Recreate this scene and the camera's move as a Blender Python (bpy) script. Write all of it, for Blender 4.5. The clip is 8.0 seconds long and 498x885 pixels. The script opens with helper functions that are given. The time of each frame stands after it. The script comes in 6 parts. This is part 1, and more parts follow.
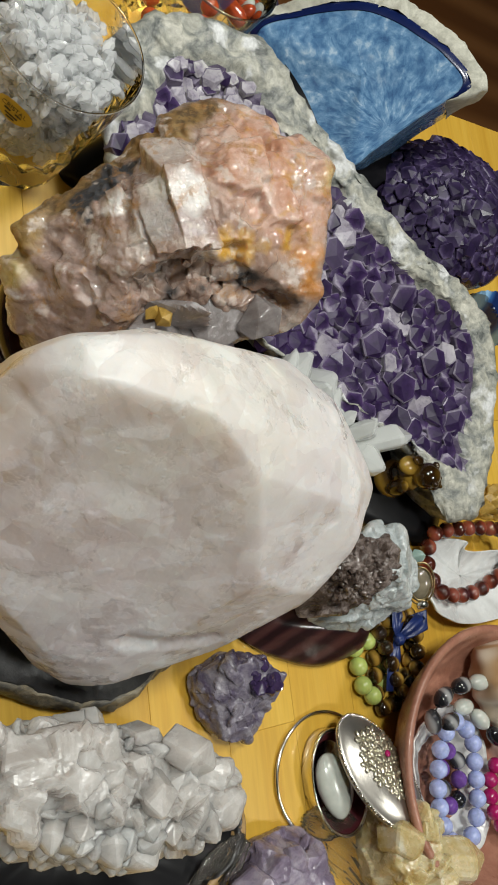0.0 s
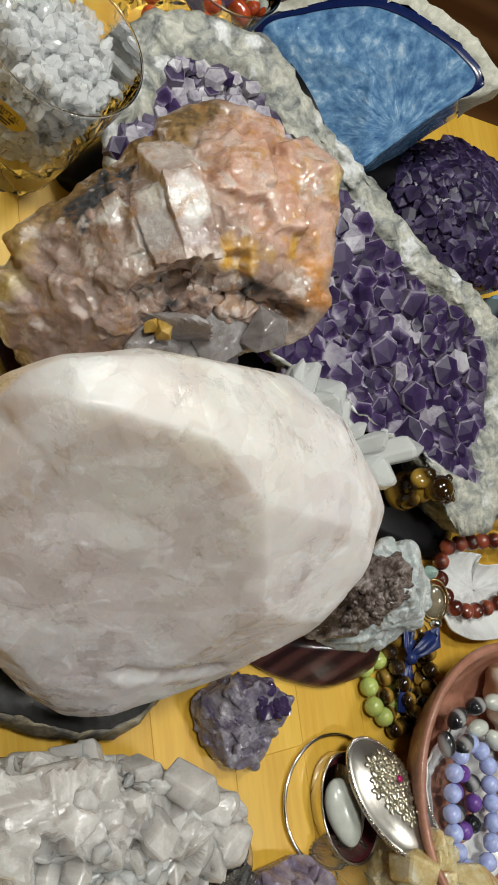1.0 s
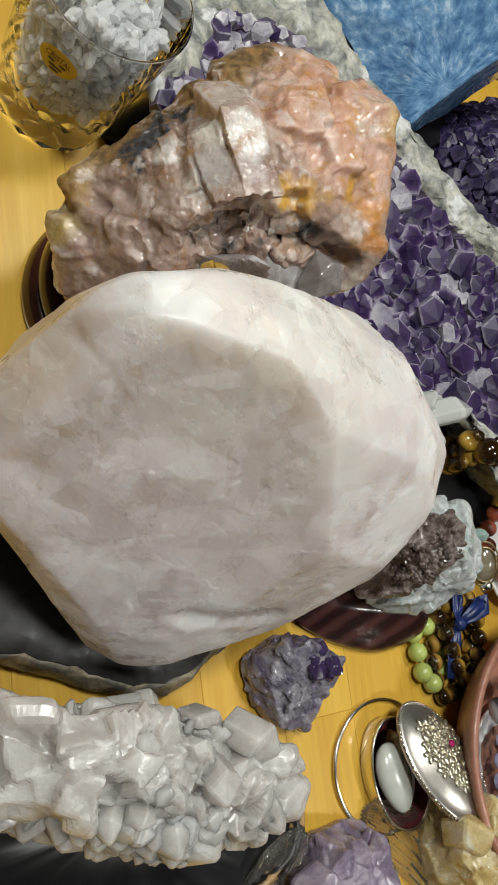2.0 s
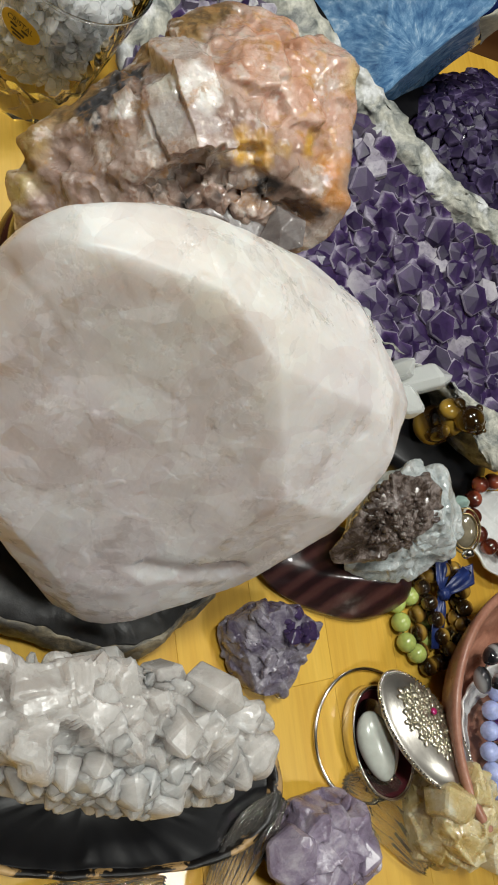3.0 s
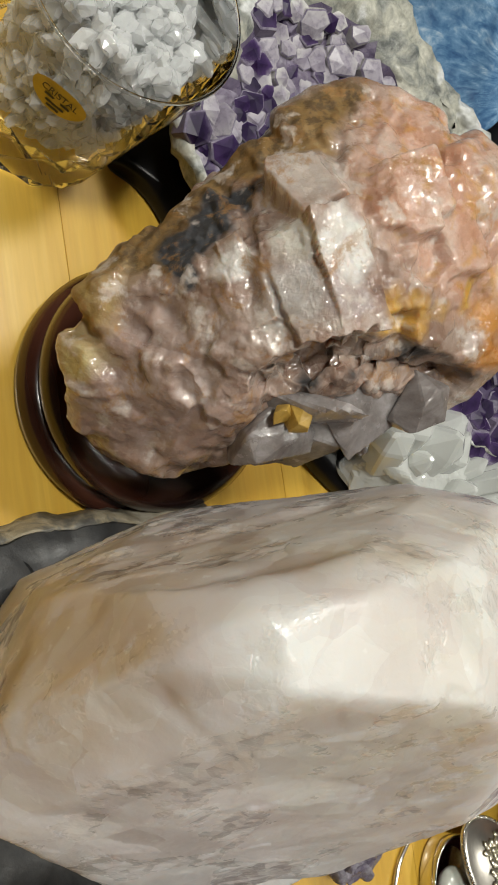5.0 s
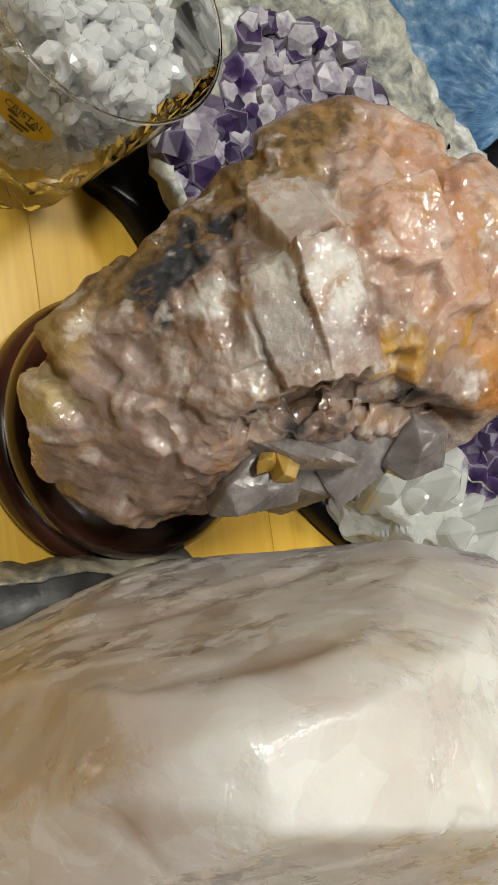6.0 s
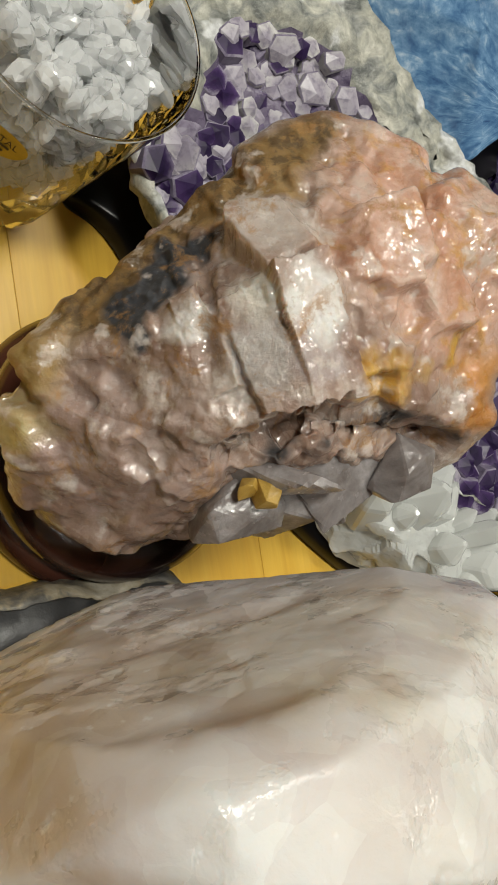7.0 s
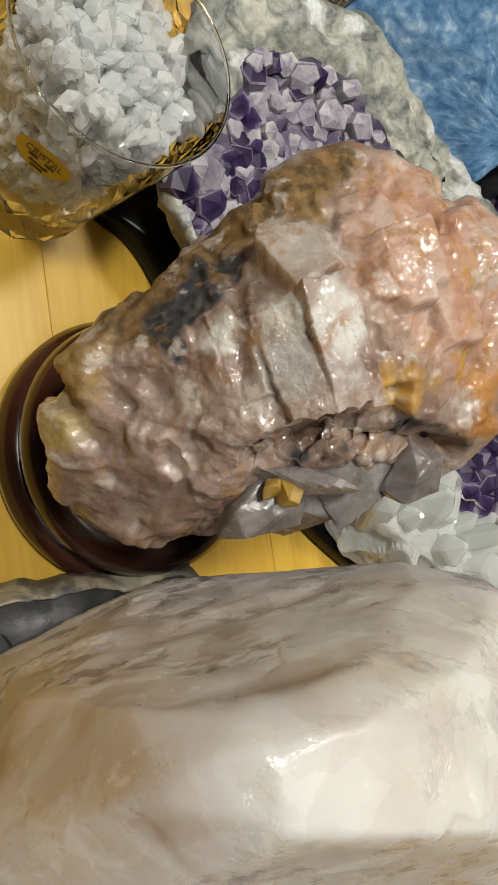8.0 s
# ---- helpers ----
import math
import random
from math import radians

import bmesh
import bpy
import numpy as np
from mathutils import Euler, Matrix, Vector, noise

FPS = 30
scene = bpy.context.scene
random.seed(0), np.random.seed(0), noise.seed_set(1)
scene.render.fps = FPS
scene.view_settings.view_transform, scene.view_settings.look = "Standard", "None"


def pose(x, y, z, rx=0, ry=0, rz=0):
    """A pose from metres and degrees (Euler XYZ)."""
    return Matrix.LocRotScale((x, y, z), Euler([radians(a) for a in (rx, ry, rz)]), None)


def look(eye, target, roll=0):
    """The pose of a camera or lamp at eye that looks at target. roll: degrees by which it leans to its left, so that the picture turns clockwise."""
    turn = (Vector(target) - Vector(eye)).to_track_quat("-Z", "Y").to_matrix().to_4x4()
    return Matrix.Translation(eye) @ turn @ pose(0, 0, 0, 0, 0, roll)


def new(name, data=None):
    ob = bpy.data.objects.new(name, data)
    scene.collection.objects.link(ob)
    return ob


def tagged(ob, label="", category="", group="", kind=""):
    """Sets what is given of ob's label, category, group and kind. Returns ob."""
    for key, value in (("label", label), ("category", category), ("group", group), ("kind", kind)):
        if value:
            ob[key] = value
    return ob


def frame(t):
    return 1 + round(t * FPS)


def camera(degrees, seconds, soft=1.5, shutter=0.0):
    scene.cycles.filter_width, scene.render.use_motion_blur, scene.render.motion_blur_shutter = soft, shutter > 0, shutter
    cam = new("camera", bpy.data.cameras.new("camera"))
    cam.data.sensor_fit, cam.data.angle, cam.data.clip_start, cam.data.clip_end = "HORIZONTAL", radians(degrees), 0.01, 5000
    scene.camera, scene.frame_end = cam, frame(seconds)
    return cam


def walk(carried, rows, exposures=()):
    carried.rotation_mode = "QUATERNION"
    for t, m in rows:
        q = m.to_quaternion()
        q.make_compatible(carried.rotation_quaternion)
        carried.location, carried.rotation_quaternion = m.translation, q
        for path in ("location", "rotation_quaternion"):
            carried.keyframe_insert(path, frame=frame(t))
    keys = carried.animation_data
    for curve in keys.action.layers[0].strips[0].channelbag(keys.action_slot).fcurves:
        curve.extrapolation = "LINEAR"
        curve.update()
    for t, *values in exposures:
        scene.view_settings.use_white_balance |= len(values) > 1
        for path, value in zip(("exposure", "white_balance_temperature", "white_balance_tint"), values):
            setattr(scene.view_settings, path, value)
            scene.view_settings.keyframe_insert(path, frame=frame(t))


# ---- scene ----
cam = camera(35.04, 8.0, soft=1.8)
# seconds, place in metres, turn in degrees
ROWS = [
    (0, -0.2533, -0.0753, 0.3437, 15.11, -34.80, -8.76),
    (0.5, -0.2524, -0.0666, 0.3409, 15.20, -34.65, -8.87),
    (1, -0.2436, -0.0655, 0.3343, 15.03, -34.18, -8.82),
    (1.5, -0.2467, -0.0655, 0.3270, 15.01, -33.55, -8.84),
    (1.7, -0.2536, -0.0700, 0.3207, 14.93, -33.28, -8.71),
    (2.8, -0.2409, -0.1088, 0.3166, 15.86, -31.56, -9.03),
    (3, -0.2357, -0.1036, 0.3242, 15.81, -31.36, -9.24),
    (3.5, -0.2228, -0.0417, 0.3310, 15.69, -31.49, -9.99),
    (4, -0.2197, -0.0027, 0.3136, 12.37, -33.37, -10.64),
    (4.5, -0.2360, 0.0012, 0.2705, 9.18, -35.06, -10.16),
    (4.7, -0.2399, 0.0065, 0.2638, 8.40, -35.42, -10.17),
    (5.8, -0.2298, 0.0247, 0.2455, 9.03, -36.08, -10.52),
    (6, -0.2259, 0.0244, 0.2444, 9.44, -36.42, -10.40),
    (6.5, -0.2223, 0.0294, 0.2428, 9.90, -36.37, -10.98),
    (7, -0.2193, 0.0294, 0.2438, 10.08, -36.45, -11.19),
    (7.5, -0.2194, 0.0260, 0.2428, 9.82, -36.70, -10.81),
    (8, -0.2350, 0.0294, 0.2521, 9.76, -36.92, -10.16),
]
walk(cam, [(t, pose(x, y, z, rx, ry, rz)) for t, x, y, z, rx, ry, rz in ROWS], [(0, -0.05, 6500, 10), (1.5, -0.04, 6500, 10), (3.0, 0, 6500, 10), (3.5, -0.09, 6500, 10), (4.5, -0.07, 6650, 10), (6.0, -0.12, 6850, 10), (8.0, -0.11, 6850, 10)])

# ---- light of the room: ceiling lamps ----
world = bpy.data.worlds.new("room_air")
world.use_nodes = True
world.node_tree.nodes["Background"].inputs[0].default_value = (0.02, 0.02, 0.02, 1)
world.node_tree.nodes["Background"].inputs[1].default_value = 0.3
scene.world = world
scene.view_settings.exposure = 0.0


def ceiling_lamp(place, size, watts, colour):
    data = bpy.data.lights.new("lamp_light", "AREA")
    data.shape, data.size, data.energy, data.color = "DISK", size, watts, colour
    ob = new("lamp_light", data)
    ob.matrix_world = look(place, (place[0], place[1] + 0.001, 0))
    return ob


LAMPS = [((0.25, 0.50, 1.62), 0.26, 11.8), ((-0.52, 0.26, 1.62), 0.26, 18.0), ((0.6, -0.8, 1.62), 0.26, 10.5)]
for place, size, watts in LAMPS:
    ceiling_lamp(place, size, watts, (0.98, 0.99, 0.93))


# ---- materials ----
def nodes_of(name):
    mat = bpy.data.materials.new(name)
    mat.use_nodes = True
    nt = mat.node_tree
    return mat, nt, nt.nodes["Principled BSDF"]


def node(nt, kind, **sockets):
    n = nt.nodes.new(kind)
    for key, value in sockets.items():
        n.inputs[key].default_value = value
    return n


def ramp(nt, source, stops):
    n = nt.nodes.new("ShaderNodeValToRGB")
    el = n.color_ramp.elements
    while len(el) < len(stops):
        el.new(0.5)
    for e, (p, c) in zip(el, stops):
        e.position, e.color = p, (*c, 1)
    nt.links.new(source, n.inputs[0])
    return n.outputs[0]


def mix(nt, fac, a, b, mode="MIX"):
    n = nt.nodes.new("ShaderNodeMix")
    n.data_type, n.blend_type = "RGBA", mode
    for sock, v in ((n.inputs[0], fac), (n.inputs[6], a), (n.inputs[7], b)):
        if isinstance(v, (int, float)):
            sock.default_value = v
        elif isinstance(v, tuple):
            sock.default_value = (*v, 1)
        else:
            nt.links.new(v, sock)
    return n.outputs[2]


def coords(nt, stretch=(1, 1, 1), turn=(0, 0, 0)):
    geo = nt.nodes.new("ShaderNodeNewGeometry")
    mp = nt.nodes.new("ShaderNodeMapping")
    mp.inputs["Scale"].default_value = stretch
    mp.inputs["Rotation"].default_value = [radians(a) for a in turn]
    nt.links.new(geo.outputs["Position"], mp.inputs["Vector"])
    return mp.outputs[0]


def noise_tex(nt, vec, scale, detail=5.0, rough=0.6, distort=0.0):
    n = node(nt, "ShaderNodeTexNoise", Scale=scale, Detail=detail, Roughness=rough, Distortion=distort)
    nt.links.new(vec, n.inputs["Vector"])
    return n.outputs[0]


def voronoi_tex(nt, vec, scale, feature="F1", out="Distance"):
    n = node(nt, "ShaderNodeTexVoronoi", Scale=scale)
    n.feature = feature
    nt.links.new(vec, n.inputs["Vector"])
    return n.outputs[out]


def bump(nt, bsdf, height, strength, dist=0.001):
    n = node(nt, "ShaderNodeBump", Strength=strength, Distance=dist)
    nt.links.new(height, n.inputs["Height"])
    nt.links.new(n.outputs[0], bsdf.inputs["Normal"])


def mineral(name, stops, scale=60.0, rough=0.3, sss=0.0, radius=(0.01, 0.008, 0.007), trans=0.0, bumps=0.4, fine=400.0,
            veins=None, vein_scale=90.0, vein_width=0.06, coat=0.0, patch=None, patch_scale=25.0, patch_at=(0.5, 0.6), grit=0.25, own=0.0):
    """A stone: colour stops on a broad noise, fine grain, optional veins along cell borders and patches of a second colour."""
    mat, nt, bsdf = nodes_of(name)
    vec = coords(nt)
    broad = noise_tex(nt, vec, scale, 6, 0.65, 0.6)
    col = ramp(nt, broad, stops)
    if patch:
        where = ramp(nt, noise_tex(nt, vec, patch_scale, 4, 0.6, 0.4), [(patch_at[0], (0, 0, 0)), (patch_at[1], (1, 1, 1))])
        col = mix(nt, where, col, patch)
    if veins:
        warp = nt.nodes.new("ShaderNodeMixRGB")
        warp.inputs[0].default_value = 0.02
        nt.links.new(vec, warp.inputs[1])
        nz = node(nt, "ShaderNodeTexNoise", Scale=scale)
        nt.links.new(vec, nz.inputs["Vector"])
        nt.links.new(nz.outputs[1], warp.inputs[2])
        edge = voronoi_tex(nt, warp.outputs[0], vein_scale, "DISTANCE_TO_EDGE")
        line = ramp(nt, edge, [(0.0, (1, 1, 1)), (vein_width, (0, 0, 0))])
        col = mix(nt, line, col, veins)
    if own:
        info = nt.nodes.new("ShaderNodeObjectInfo")
        col = mix(nt, own, col, ramp(nt, info.outputs["Random"], [(0.0, (0.45, 0.43, 0.42)), (0.5, (0.9, 0.89, 0.88)), (1.0, (1, 1, 1))]), "MULTIPLY")
    grain = noise_tex(nt, vec, fine, 4, 0.7)
    col = mix(nt, grit, col, ramp(nt, grain, [(0.3, (0.25, 0.25, 0.25)), (0.7, (1, 1, 1))]), "MULTIPLY")
    nt.links.new(col, bsdf.inputs["Base Color"])
    rr = ramp(nt, noise_tex(nt, vec, scale * 3, 4), [(0.3, (rough * 0.6,) * 3), (0.75, (min(1, rough * 1.5),) * 3)])
    nt.links.new(rr, bsdf.inputs["Roughness"])
    if sss:
        bsdf.inputs["Subsurface Weight"].default_value = sss
        bsdf.inputs["Subsurface Radius"].default_value = radius
        bsdf.inputs["Subsurface Scale"].default_value = 1.0
    bsdf.inputs["Transmission Weight"].default_value = trans
    bsdf.inputs["Coat Weight"].default_value = coat
    bsdf.inputs["Coat Roughness"].default_value = 0.08
    if bumps:
        high = mix(nt, 0.4, noise_tex(nt, vec, fine * 0.4, 6, 0.7), grain)
        bump(nt, bsdf, high, bumps)
    return mat


def plain(name, colour, rough=0.4, metal=0.0, trans=0.0, sss=0.0, vary=0.15, scale=150.0, ior=1.5, coat=0.0, bumps=0.0):
    mat, nt, bsdf = nodes_of(name)
    vec = coords(nt)
    n = noise_tex(nt, vec, scale, 4)
    lo = tuple(c * (1 - vary) for c in colour)
    hi = tuple(min(1, c * (1 + vary)) for c in colour)
    nt.links.new(ramp(nt, n, [(0.3, lo), (0.7, hi)]), bsdf.inputs["Base Color"])
    bsdf.inputs["Roughness"].default_value = rough
    bsdf.inputs["Metallic"].default_value = metal
    bsdf.inputs["Transmission Weight"].default_value = trans
    bsdf.inputs["IOR"].default_value = ior
    bsdf.inputs["Coat Weight"].default_value = coat
    bsdf.inputs["Coat Roughness"].default_value = 0.05
    if sss:
        bsdf.inputs["Subsurface Weight"].default_value = sss
        bsdf.inputs["Subsurface Radius"].default_value = (0.004, 0.003, 0.003)
        bsdf.inputs["Subsurface Scale"].default_value = 1.0
    if bumps:
        bump(nt, bsdf, n, bumps)
    return mat


def banded(name, stops, scale, axis_turn=(0, 0, 0), rough=0.15, distort=2.0, coat=0.5):
    mat, nt, bsdf = nodes_of(name)
    w = node(nt, "ShaderNodeTexWave", Scale=scale, Distortion=distort, Detail=3.0)
    nt.links.new(coords(nt, turn=axis_turn), w.inputs["Vector"])
    nt.links.new(ramp(nt, w.outputs[1], stops), bsdf.inputs["Base Color"])
    bsdf.inputs["Roughness"].default_value = rough
    bsdf.inputs["Coat Weight"].default_value = coat
    bsdf.inputs["Coat Roughness"].default_value = 0.05
    return mat


def pine(name):
    """Varnished laminated pine; each stave takes its own shift of the grain and tone."""
    mat, nt, bsdf = nodes_of(name)
    info = nt.nodes.new("ShaderNodeObjectInfo")
    tc = nt.nodes.new("ShaderNodeTexCoord")
    add = nt.nodes.new("ShaderNodeVectorMath")
    add.operation = "MULTIPLY_ADD"
    nt.links.new(info.outputs["Random"], add.inputs[0])
    add.inputs[1].default_value = (3.1, 7.7, 1.3)
    nt.links.new(tc.outputs["Object"], add.inputs[2])
    mp = nt.nodes.new("ShaderNodeMapping")
    mp.inputs["Scale"].default_value = (1.0, 0.06, 1.0)
    nt.links.new(add.outputs[0], mp.inputs[0])
    grain = noise_tex(nt, mp.outputs[0], 90, 4, 0.55, 0.8)
    fibre = noise_tex(nt, mp.outputs[0], 600, 3, 0.6)
    col = ramp(nt, grain, [(0.3, (0.62, 0.36, 0.04)), (0.55, (0.7, 0.435, 0.06)), (0.75, (0.75, 0.49, 0.085))])
    col = mix(nt, 0.22, col, ramp(nt, fibre, [(0.3, (0.55, 0.5, 0.4)), (0.7, (1, 1, 1))]), "MULTIPLY")
    tone = ramp(nt, info.outputs["Random"], [(0.0, (0.86, 0.8, 0.7)), (1.0, (1, 1, 1))])
    col = mix(nt, 1.0, col, tone, "MULTIPLY")
    nt.links.new(col, bsdf.inputs["Base Color"])
    bsdf.inputs["Roughness"].default_value = 0.38
    bsdf.inputs["Coat Weight"].default_value = 0.35
    bsdf.inputs["Coat Roughness"].default_value = 0.12
    bump(nt, bsdf, fibre, 0.12, 0.0003)
    return mat


def zoned(name, pale, deep, tip, rough=0.42, joined_crust=False, coat=0.06):
    """Crystal points: milky at the root, deep colour towards the tip; each point has its own depth of colour."""
    mat, nt, bsdf = nodes_of(name)
    tc = nt.nodes.new("ShaderNodeTexCoord")
    info = nt.nodes.new("ShaderNodeObjectInfo")
    sep = nt.nodes.new("ShaderNodeSeparateXYZ")
    nt.links.new(tc.outputs["Object"], sep.inputs[0])
    wob = noise_tex(nt, tc.outputs["Object"], 2500, 3)
    add = nt.nodes.new("ShaderNodeMath")
    add.operation = "MULTIPLY_ADD"
    nt.links.new(wob, add.inputs[0])
    add.inputs[1].default_value = 0.0002
    rise, own = sep.outputs[2], info.outputs["Random"]
    if joined_crust:
        at = nt.nodes.new("ShaderNodeAttribute")
        at.attribute_name = "rise"
        rise = at.outputs["Fac"]
        own = nt.nodes.new("ShaderNodeNewGeometry").outputs["Random Per Island"]
    nt.links.new(rise, add.inputs[2])
    rng_ = nt.nodes.new("ShaderNodeMapRange")
    rng_.inputs[1].default_value, rng_.inputs[2].default_value = 0.00099, 0.00124
    nt.links.new(add.outputs[0], rng_.inputs[0])
    body = ramp(nt, rng_.outputs[0], [(0.0, pale), (0.3, deep), (0.75, tip)])
    tone = ramp(nt, own, [(0.0, (0.35, 0.3, 0.42)), (0.55, (1, 1, 1)), (1.0, (1.0, 1.0, 1.0))])
    col = mix(nt, 0.8, body, tone, "MULTIPLY")
    col = mix(nt, 0.7 if coat else 0.25, col, ramp(nt, noise_tex(nt, coords(nt), 380, 4, 0.6), [(0.35, (0.45, 0.42, 0.5)), (0.5, (0.9, 0.9, 0.9)), (0.65, (1, 1, 1))]), "MULTIPLY")
    light = ramp(nt, own, [(0.9, (0, 0, 0)), (1.0, (0.2, 0.2, 0.2))])
    col = mix(nt, light, col, pale)
    nt.links.new(col, bsdf.inputs["Base Color"])
    bsdf.inputs["Roughness"].default_value = rough
    bsdf.inputs["Coat Weight"].default_value = coat
    bsdf.inputs["Coat Roughness"].default_value = 0.12
    bsdf.inputs["Specular IOR Level"].default_value = 0.35
    bump(nt, bsdf, noise_tex(nt, tc.outputs["Object"], 3500, 3), 0.15, 0.0002)
    return mat


MM = 0.001
m_points = zoned("amethyst_points", (0.3, 0.265, 0.35), (0.066, 0.034, 0.118), (0.028, 0.012, 0.062))
m_crust = zoned("amethyst_crust", (0.3, 0.265, 0.35), (0.066, 0.034, 0.118), (0.028, 0.012, 0.062), joined_crust=True)
m_points_dark = zoned("dark_amethyst_points", (0.13, 0.1, 0.2), (0.045, 0.028, 0.085), (0.02, 0.011, 0.045), 0.42, coat=0.05)
m_druse_bed = mineral("lilac_druse", [(0.25, (0.06, 0.045, 0.09)), (0.6, (0.16, 0.13, 0.2)), (0.8, (0.34, 0.31, 0.36))], 90, 0.3, bumps=0.5, fine=600)
m_pine = pine("varnished_pine")
def stain_and_shade(nt, vec):
    """Stains, and shade put into the colour, with ragged outlines about places of the stone, in mm."""
    geo = nt.nodes.new("ShaderNodeNewGeometry")

    def near(x, y, z, r0, r1, wob=0.012):
        nz = node(nt, "ShaderNodeTexNoise", Scale=70.0, Detail=4.0)
        nt.links.new(vec, nz.inputs["Vector"])
        off = nt.nodes.new("ShaderNodeVectorMath")
        off.operation = "MULTIPLY_ADD"
        nt.links.new(nz.outputs[1], off.inputs[0])
        off.inputs[1].default_value = (wob * 2,) * 3
        nt.links.new(geo.outputs["Position"], off.inputs[2])
        dist = nt.nodes.new("ShaderNodeVectorMath")
        dist.operation = "DISTANCE"
        nt.links.new(off.outputs[0], dist.inputs[0])
        dist.inputs[1].default_value = (x * 0.001 + wob, y * 0.001 + wob, z * 0.001 + wob)
        mr = nt.nodes.new("ShaderNodeMapRange")
        mr.inputs[1].default_value, mr.inputs[2].default_value = r0 * 0.001, r1 * 0.001
        mr.inputs[3].default_value, mr.inputs[4].default_value = 1.0, 0.0
        nt.links.new(dist.outputs["Value"], mr.inputs[0])
        return mr.outputs[0]

    return near


def broken_faces(nt, vec, scale, lean):
    """Relief of small flat breaks: each cell a plane that leans its own way."""
    nz = node(nt, "ShaderNodeTexNoise", Scale=scale * 1.5, Detail=3.0)
    nt.links.new(vec, nz.inputs["Vector"])
    warp = nt.nodes.new("ShaderNodeVectorMath")
    warp.operation = "MULTIPLY_ADD"
    nt.links.new(nz.outputs[1], warp.inputs[0])
    warp.inputs[1].default_value = (0.35 / scale,) * 3
    nt.links.new(vec, warp.inputs[2])
    vor = node(nt, "ShaderNodeTexVoronoi", Scale=scale)
    nt.links.new(warp.outputs[0], vor.inputs["Vector"])
    away = nt.nodes.new("ShaderNodeVectorMath")
    away.operation = "SUBTRACT"
    nt.links.new(warp.outputs[0], away.inputs[0])
    nt.links.new(vor.outputs["Position"], away.inputs[1])
    way = nt.nodes.new("ShaderNodeVectorMath")
    way.operation = "SUBTRACT"
    nt.links.new(vor.outputs["Color"], way.inputs[0])
    way.inputs[1].default_value = (0.5, 0.5, 0.5)
    dot = nt.nodes.new("ShaderNodeVectorMath")
    dot.operation = "DOT_PRODUCT"
    nt.links.new(away.outputs[0], dot.inputs[0])
    nt.links.new(way.outputs[0], dot.inputs[1])
    out = nt.nodes.new("ShaderNodeMath")
    out.operation = "MULTIPLY"
    out.inputs[1].default_value = lean
    nt.links.new(dot.outputs["Value"], out.inputs[0])
    return out.outputs[0]


